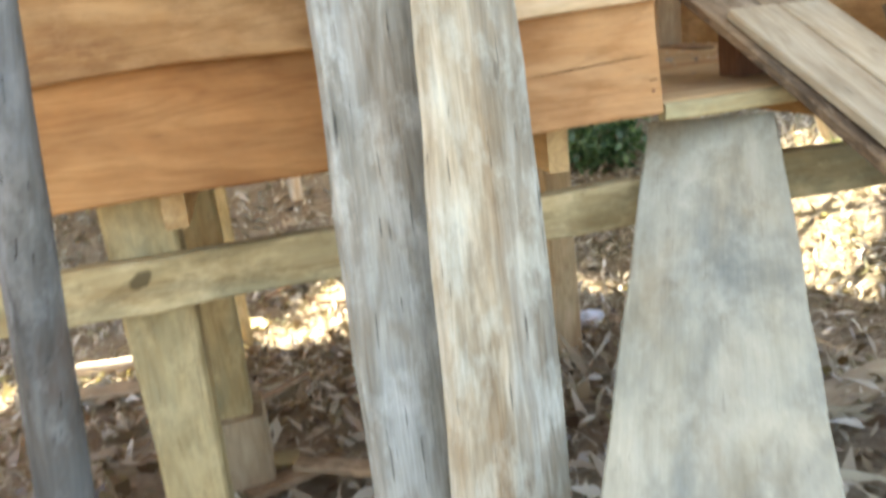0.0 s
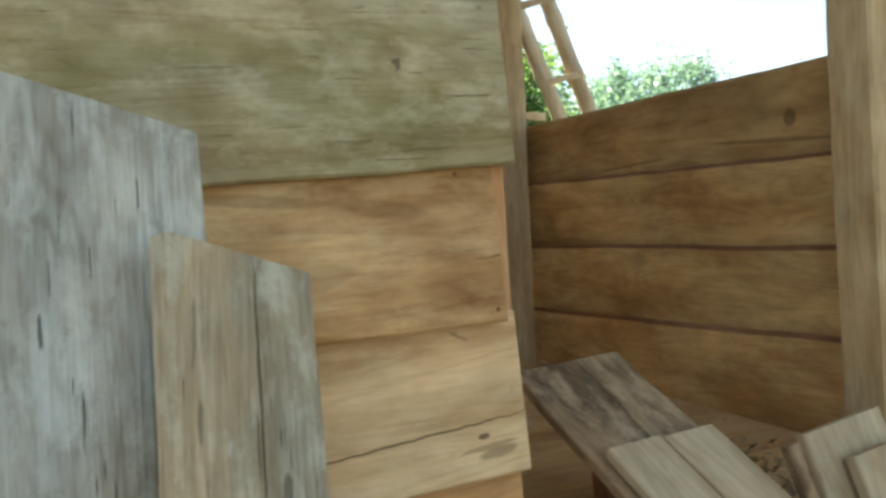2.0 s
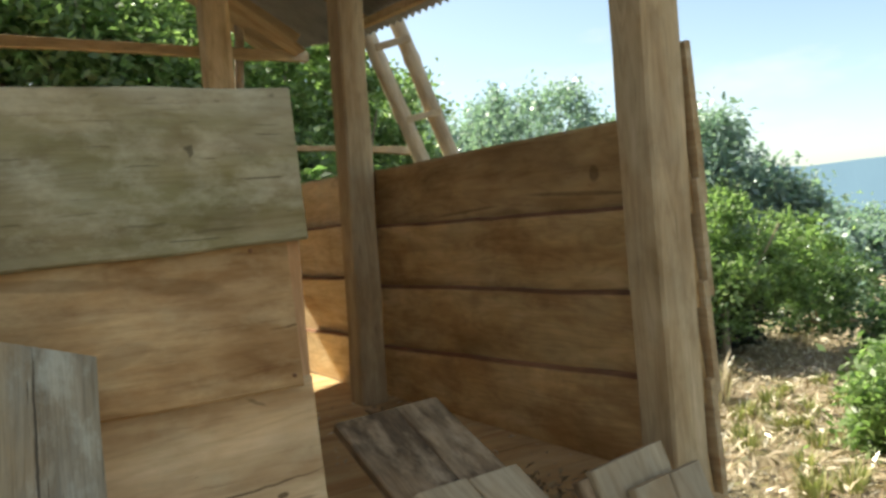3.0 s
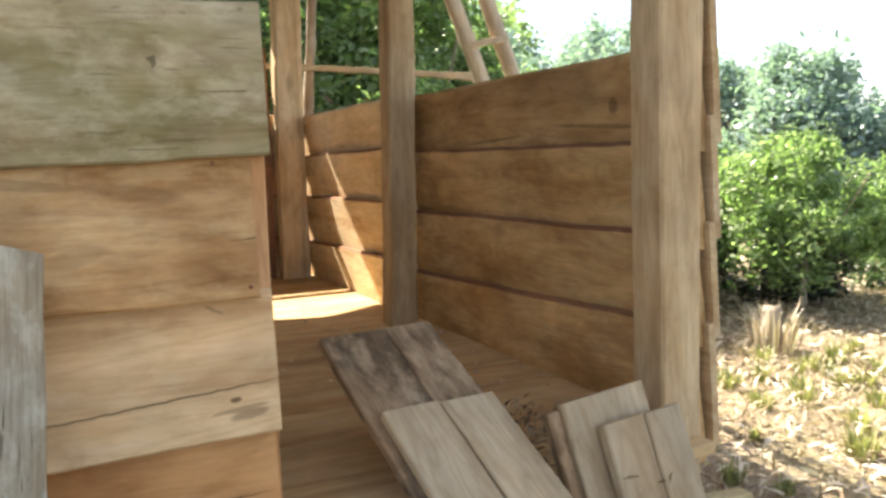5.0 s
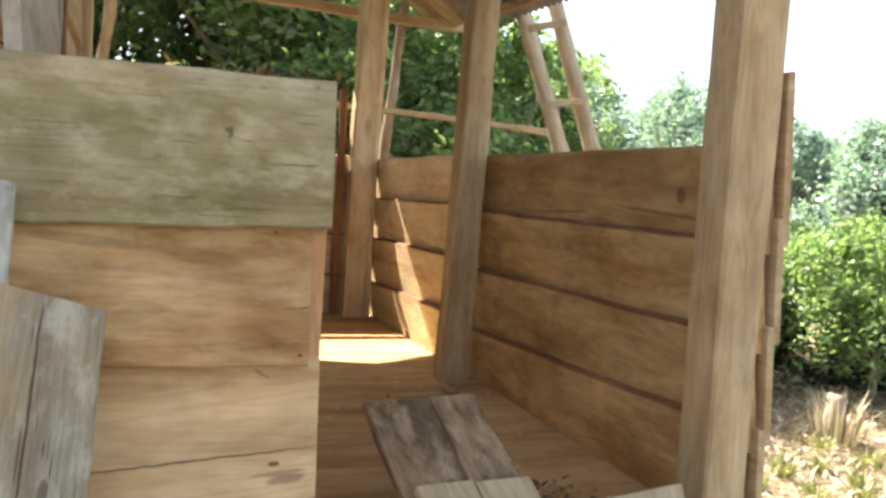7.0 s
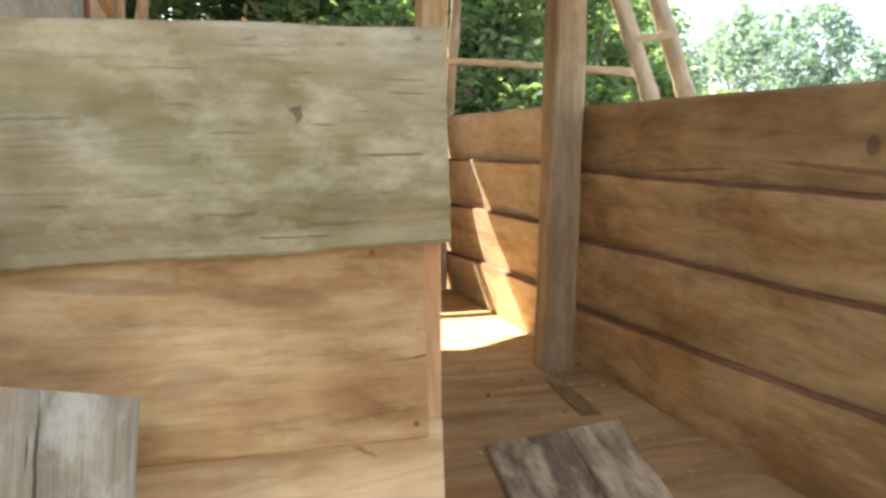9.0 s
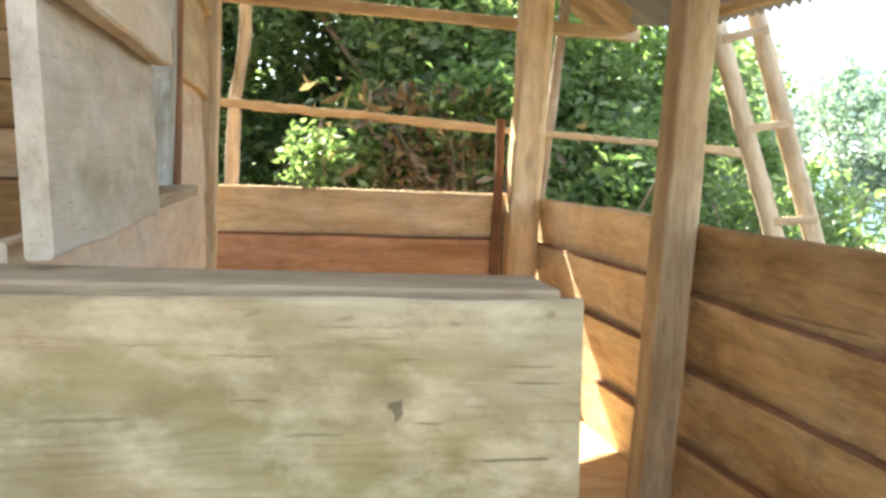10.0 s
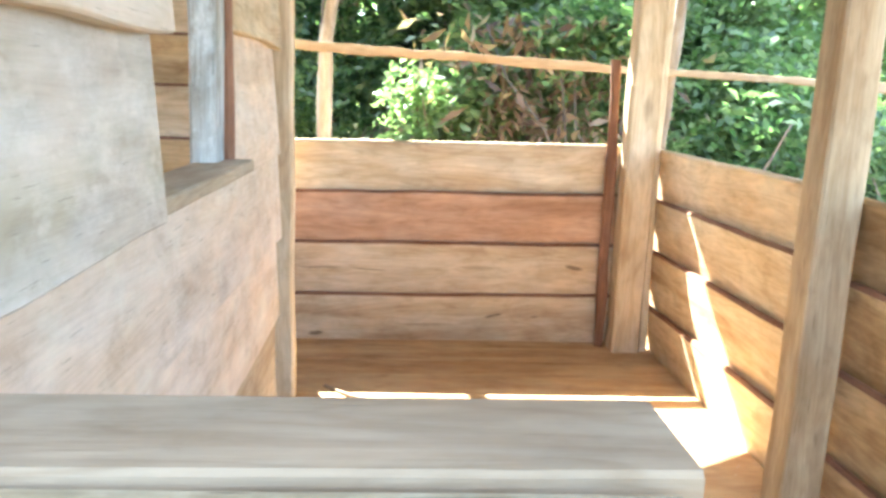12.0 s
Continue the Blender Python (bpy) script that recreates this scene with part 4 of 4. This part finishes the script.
def grass_tuft(name, label, x, y, n, h, mat, seed, cat="grass"):
    rng = np.random.default_rng(seed)
    verts, faces = [], []
    z0 = ground_height(x, y)
    for i in range(n):
        a, r = rng.uniform(0, 6.28), rng.random() ** 0.5 * h * 0.45
        bx, by = r * math.cos(a), r * math.sin(a)
        hh, lean, w = h * rng.uniform(0.5, 1.1), rng.uniform(0.1, 0.6), rng.uniform(0.005, 0.012)
        px, py = -math.sin(a) * w, math.cos(a) * w
        dx, dy = math.cos(a) * lean * hh, math.sin(a) * lean * hh
        b = len(verts)
        verts += [(bx - px, by - py, 0), (bx + px, by + py, 0), (bx + px * 0.8 + dx * 0.35, by + py * 0.8 + dy * 0.35, hh * 0.6), (bx - px * 0.8 + dx * 0.35, by - py * 0.8 + dy * 0.35, hh * 0.6), (bx + dx, by + dy, hh * (1 - lean * 0.35))]
        faces += [(b, b + 1, b + 2, b + 3), (b + 3, b + 2, b + 4)]
    ob = add_mesh(name, verts, faces, mat)
    ob.location = (x, y, z0 - 0.01)
    return tagged(ob, label, cat, kind="stuff")


rnd = random.Random(23)
for k in range(130):
    x, y = rnd.uniform(3.0, 7.5), rnd.uniform(1.0, 5.2)
    grass_tuft("grass_tuft", "short yellow-green grass in the straw", x, y, 50, rnd.uniform(0.08, 0.2), GRASS, 400 + k)
grass_tuft("dry_tuft", "clump of dry pale grass and twigs", 5.6, 5.35, 110, 0.45, STRAW, 450)
tagged(pole("dead_stump", [(5.6, 5.4, -0.05), (5.62, 5.4, 0.2), (5.67, 5.42, 0.38)], 0.13, 0.07, BARK, seed=12, rough=0.5), "small dead stump in dry grass", "stump")

# ---- vegetation behind the house ----
rng = np.random.default_rng(2)
BACK = ((-2.7, 9.0, 2.8, 1.6, 1.0, 1.6), (1.2, 9.7, 4.0, 1.5, 1.0, 1.5), (1.9, 9.2, 3.4, 1.4, 0.9, 1.4), (3.1, 9.6, 3.3, 1.6, 1.1, 1.6), (-3.2, 8.2, 1.6, 1.4, 1.0, 1.6), (2.8, 8.6, 1.9, 1.4, 0.8, 1.1), (4.3, 9.8, 2.4, 1.3, 1.1, 1.5), (1.7, 8.7, 2.3, 1.2, 0.5, 0.8),
        (-3.4, 10.5, 3.6, 1.9, 1.4, 2.2), (-1.0, 11.8, 4.2, 2.0, 0.9, 2.4), (1.2, 11.6, 4.6, 2.0, 1.1, 2.0), (3.2, 11.6, 4.2, 2.0, 1.1, 2.2), (5.2, 11.8, 3.0, 1.6, 1.3, 1.9), (-2.3, 10.3, 3.2, 1.2, 0.8, 1.2), (-2.4, 12.2, 5.4, 2.4, 1.2, 2.0), (1.0, 10.4, 2.6, 1.1, 0.6, 1.2), (0.4, 10.8, 4.4, 1.6, 0.8, 0.9), (-0.6, 10.6, 2.3, 1.2, 0.6, 1.9), (-0.7, 11.0, 3.9, 1.4, 0.6, 1.1), (-0.5, 12.4, 4.6, 2.0, 1.0, 2.0), (-2.6, 12.4, 2.0, 2.3, 0.9, 2.0), (-0.5, 12.9, 2.0, 2.2, 0.8, 2.0))
for k, (x, y, z, a, b, c) in enumerate(BACK):
    bush("forest_tree", "dense dark green forest tree behind the house", (x, y, z), (a, b, c), 230, 60, 0.115, LEAF_BRIGHT if k in (1, 2, 3, 5, 6, 7, 11, 12) else LEAF, 500 + k, "tree", 0.13)
bush("leafy_shrub", "bright green leafy shrub by the bank", (0.75, 7.9, 1.95), (0.5, 0.3, 0.55), 60, 30, 0.10, LEAF_BRIGHT, 521, spread=0.12)
bush("leafy_shrub", "dark green undergrowth in deep shade behind the house", (-0.5, 9.3, 1.5), (0.9, 0.4, 0.9), 60, 30, 0.10, LEAF, 525, spread=0.13)
bush("leafy_shrub", "green leafy shrub on the bank beside the rear wall", (2.9, 7.7, 1.75), (0.9, 0.45, 0.75), 60, 30, 0.10, LEAF, 522, spread=0.14)
bush("leafy_shrub", "low green plant on the ground behind the house", (2.75, 6.9, 0.05), (0.45, 0.35, 0.35), 50, 26, 0.10, LEAF_SHRUB, 526, spread=0.10, stem=False)
bush("leafy_shrub", "sunlit green leafy shrub beside the house", (4.6, 7.6, 1.6), (0.9, 0.7, 0.75), 60, 40, 0.09, LEAF_BRIGHT, 523, spread=0.14)
# dry leaves and roots hanging down the bank
pts = np.column_stack([rng.normal(1.55, 0.42, 800), rng.uniform(7.45, 8.1, 800), 2.8 - 1.1 * rng.random(800) ** 1.1])
tagged(leaf_mesh("hanging_dry_leaves", pts, 0.06 + 0.17 * rng.random(800) ** 1.5, 0.0, DRYLEAF, None, 0.28, 31, 0.7), "brown dry leaves and roots hanging down the bank", "dry leaves", kind="stuff")
bush("leafy_shrub", "small green shrub among the dry leaves", (1.6, 7.75, 2.55), (0.8, 0.3, 0.55), 60, 30, 0.09, LEAF, 524, spread=0.12, stem=False)
for k in range(4):
    x = 1.2 + 0.3 * k
    tagged(pole("hanging_root", [(x - 0.15, 7.75, 2.75), (x + 0.12 * math.sin(k * 2.1), 7.55, 2.35), (x + 0.1 + 0.2 * math.cos(k * 1.3), 7.6, 2.0), (x + 0.35 + 0.2 * math.cos(k * 2.3), 7.6, 1.4)], 0.006, 0.013, POLEBARK, sides=6, seed=50 + k, rough=0.3), "thin brown root hanging down the bank", "root", "hanging roots")

# ---- shrubs and trees beyond the clearing ----
SIDE = ((5.0, 8.4, 0.75, 1.1, 0.9, 1.0, LEAF_SHRUB), (6.2, 7.3, 1.12, 1.25, 0.9, 0.95, LEAF_BRIGHT), (7.2, 6.5, 1.02, 1.2, 0.9, 0.92, LEAF_BRIGHT), (8.5, 5.0, 0.0, 1.0, 0.9, 0.75, LEAF_SHRUB), (5.55, 3.5, 0.22, 0.6, 0.5, 0.45, LEAF_BRIGHT), (9.6, 4.0, 0.2, 1.0, 0.9, 0.6, LEAF_SHRUB), (7.4, 8.3, 0.9, 1.4, 1.2, 1.2, LEAF_SHRUB), (9.6, 6.9, 0.1, 1.3, 1.2, 0.95, LEAF_SHRUB), (5.9, 9.9, 1.1, 1.3, 1.1, 1.3, LEAF_BRIGHT), (4.1, 8.1, 0.7, 0.8, 0.6, 0.8, LEAF_BRIGHT))
for k, (x, y, z, a, b, c, mat) in enumerate(SIDE):
    bush("wild_shrub", "thick green wild shrub at the clearing's edge", (x, y, z), (a, b, c), 230, 55, 0.075, mat, 540 + k, spread=0.09)
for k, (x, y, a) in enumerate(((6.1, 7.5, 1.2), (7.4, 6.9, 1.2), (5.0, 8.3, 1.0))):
    bush("undergrowth", "tangled undergrowth, its leaves darkened for the shade below the shrubs", (x, y, 0.42), (a, 0.4, 0.6), 200, 50, 0.07, LEAF_DARK, 580 + k, spread=0.09)
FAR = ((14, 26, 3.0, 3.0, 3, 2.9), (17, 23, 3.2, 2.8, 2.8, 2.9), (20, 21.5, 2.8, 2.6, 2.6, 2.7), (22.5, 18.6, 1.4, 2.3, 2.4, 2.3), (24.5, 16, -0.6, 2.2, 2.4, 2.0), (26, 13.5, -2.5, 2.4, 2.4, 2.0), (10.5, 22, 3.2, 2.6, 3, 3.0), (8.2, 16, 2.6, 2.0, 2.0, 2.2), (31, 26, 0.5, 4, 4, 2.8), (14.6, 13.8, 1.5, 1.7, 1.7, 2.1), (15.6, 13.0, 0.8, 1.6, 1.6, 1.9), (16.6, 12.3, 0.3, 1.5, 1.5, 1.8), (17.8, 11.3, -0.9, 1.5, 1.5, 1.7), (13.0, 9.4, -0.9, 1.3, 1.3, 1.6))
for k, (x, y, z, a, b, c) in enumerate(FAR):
    bush("hillside_tree", "round green tree down the hillside, haze in its leaf colour", (x, y, z), (a, b, c), 300, 62, 0.17, LEAF_FAR, 560 + k, "tree", 0.25)

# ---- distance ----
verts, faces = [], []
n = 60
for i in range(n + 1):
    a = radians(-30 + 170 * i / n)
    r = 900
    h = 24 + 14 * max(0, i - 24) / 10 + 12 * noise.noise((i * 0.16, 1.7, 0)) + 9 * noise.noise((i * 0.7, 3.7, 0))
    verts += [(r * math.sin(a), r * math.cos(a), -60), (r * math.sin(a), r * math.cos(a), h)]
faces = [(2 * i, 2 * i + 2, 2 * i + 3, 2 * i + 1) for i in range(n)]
tagged(add_mesh("backdrop", verts, faces, HILL), "forested hills with distance haze put in as a blue glow", "hills", kind="structure")
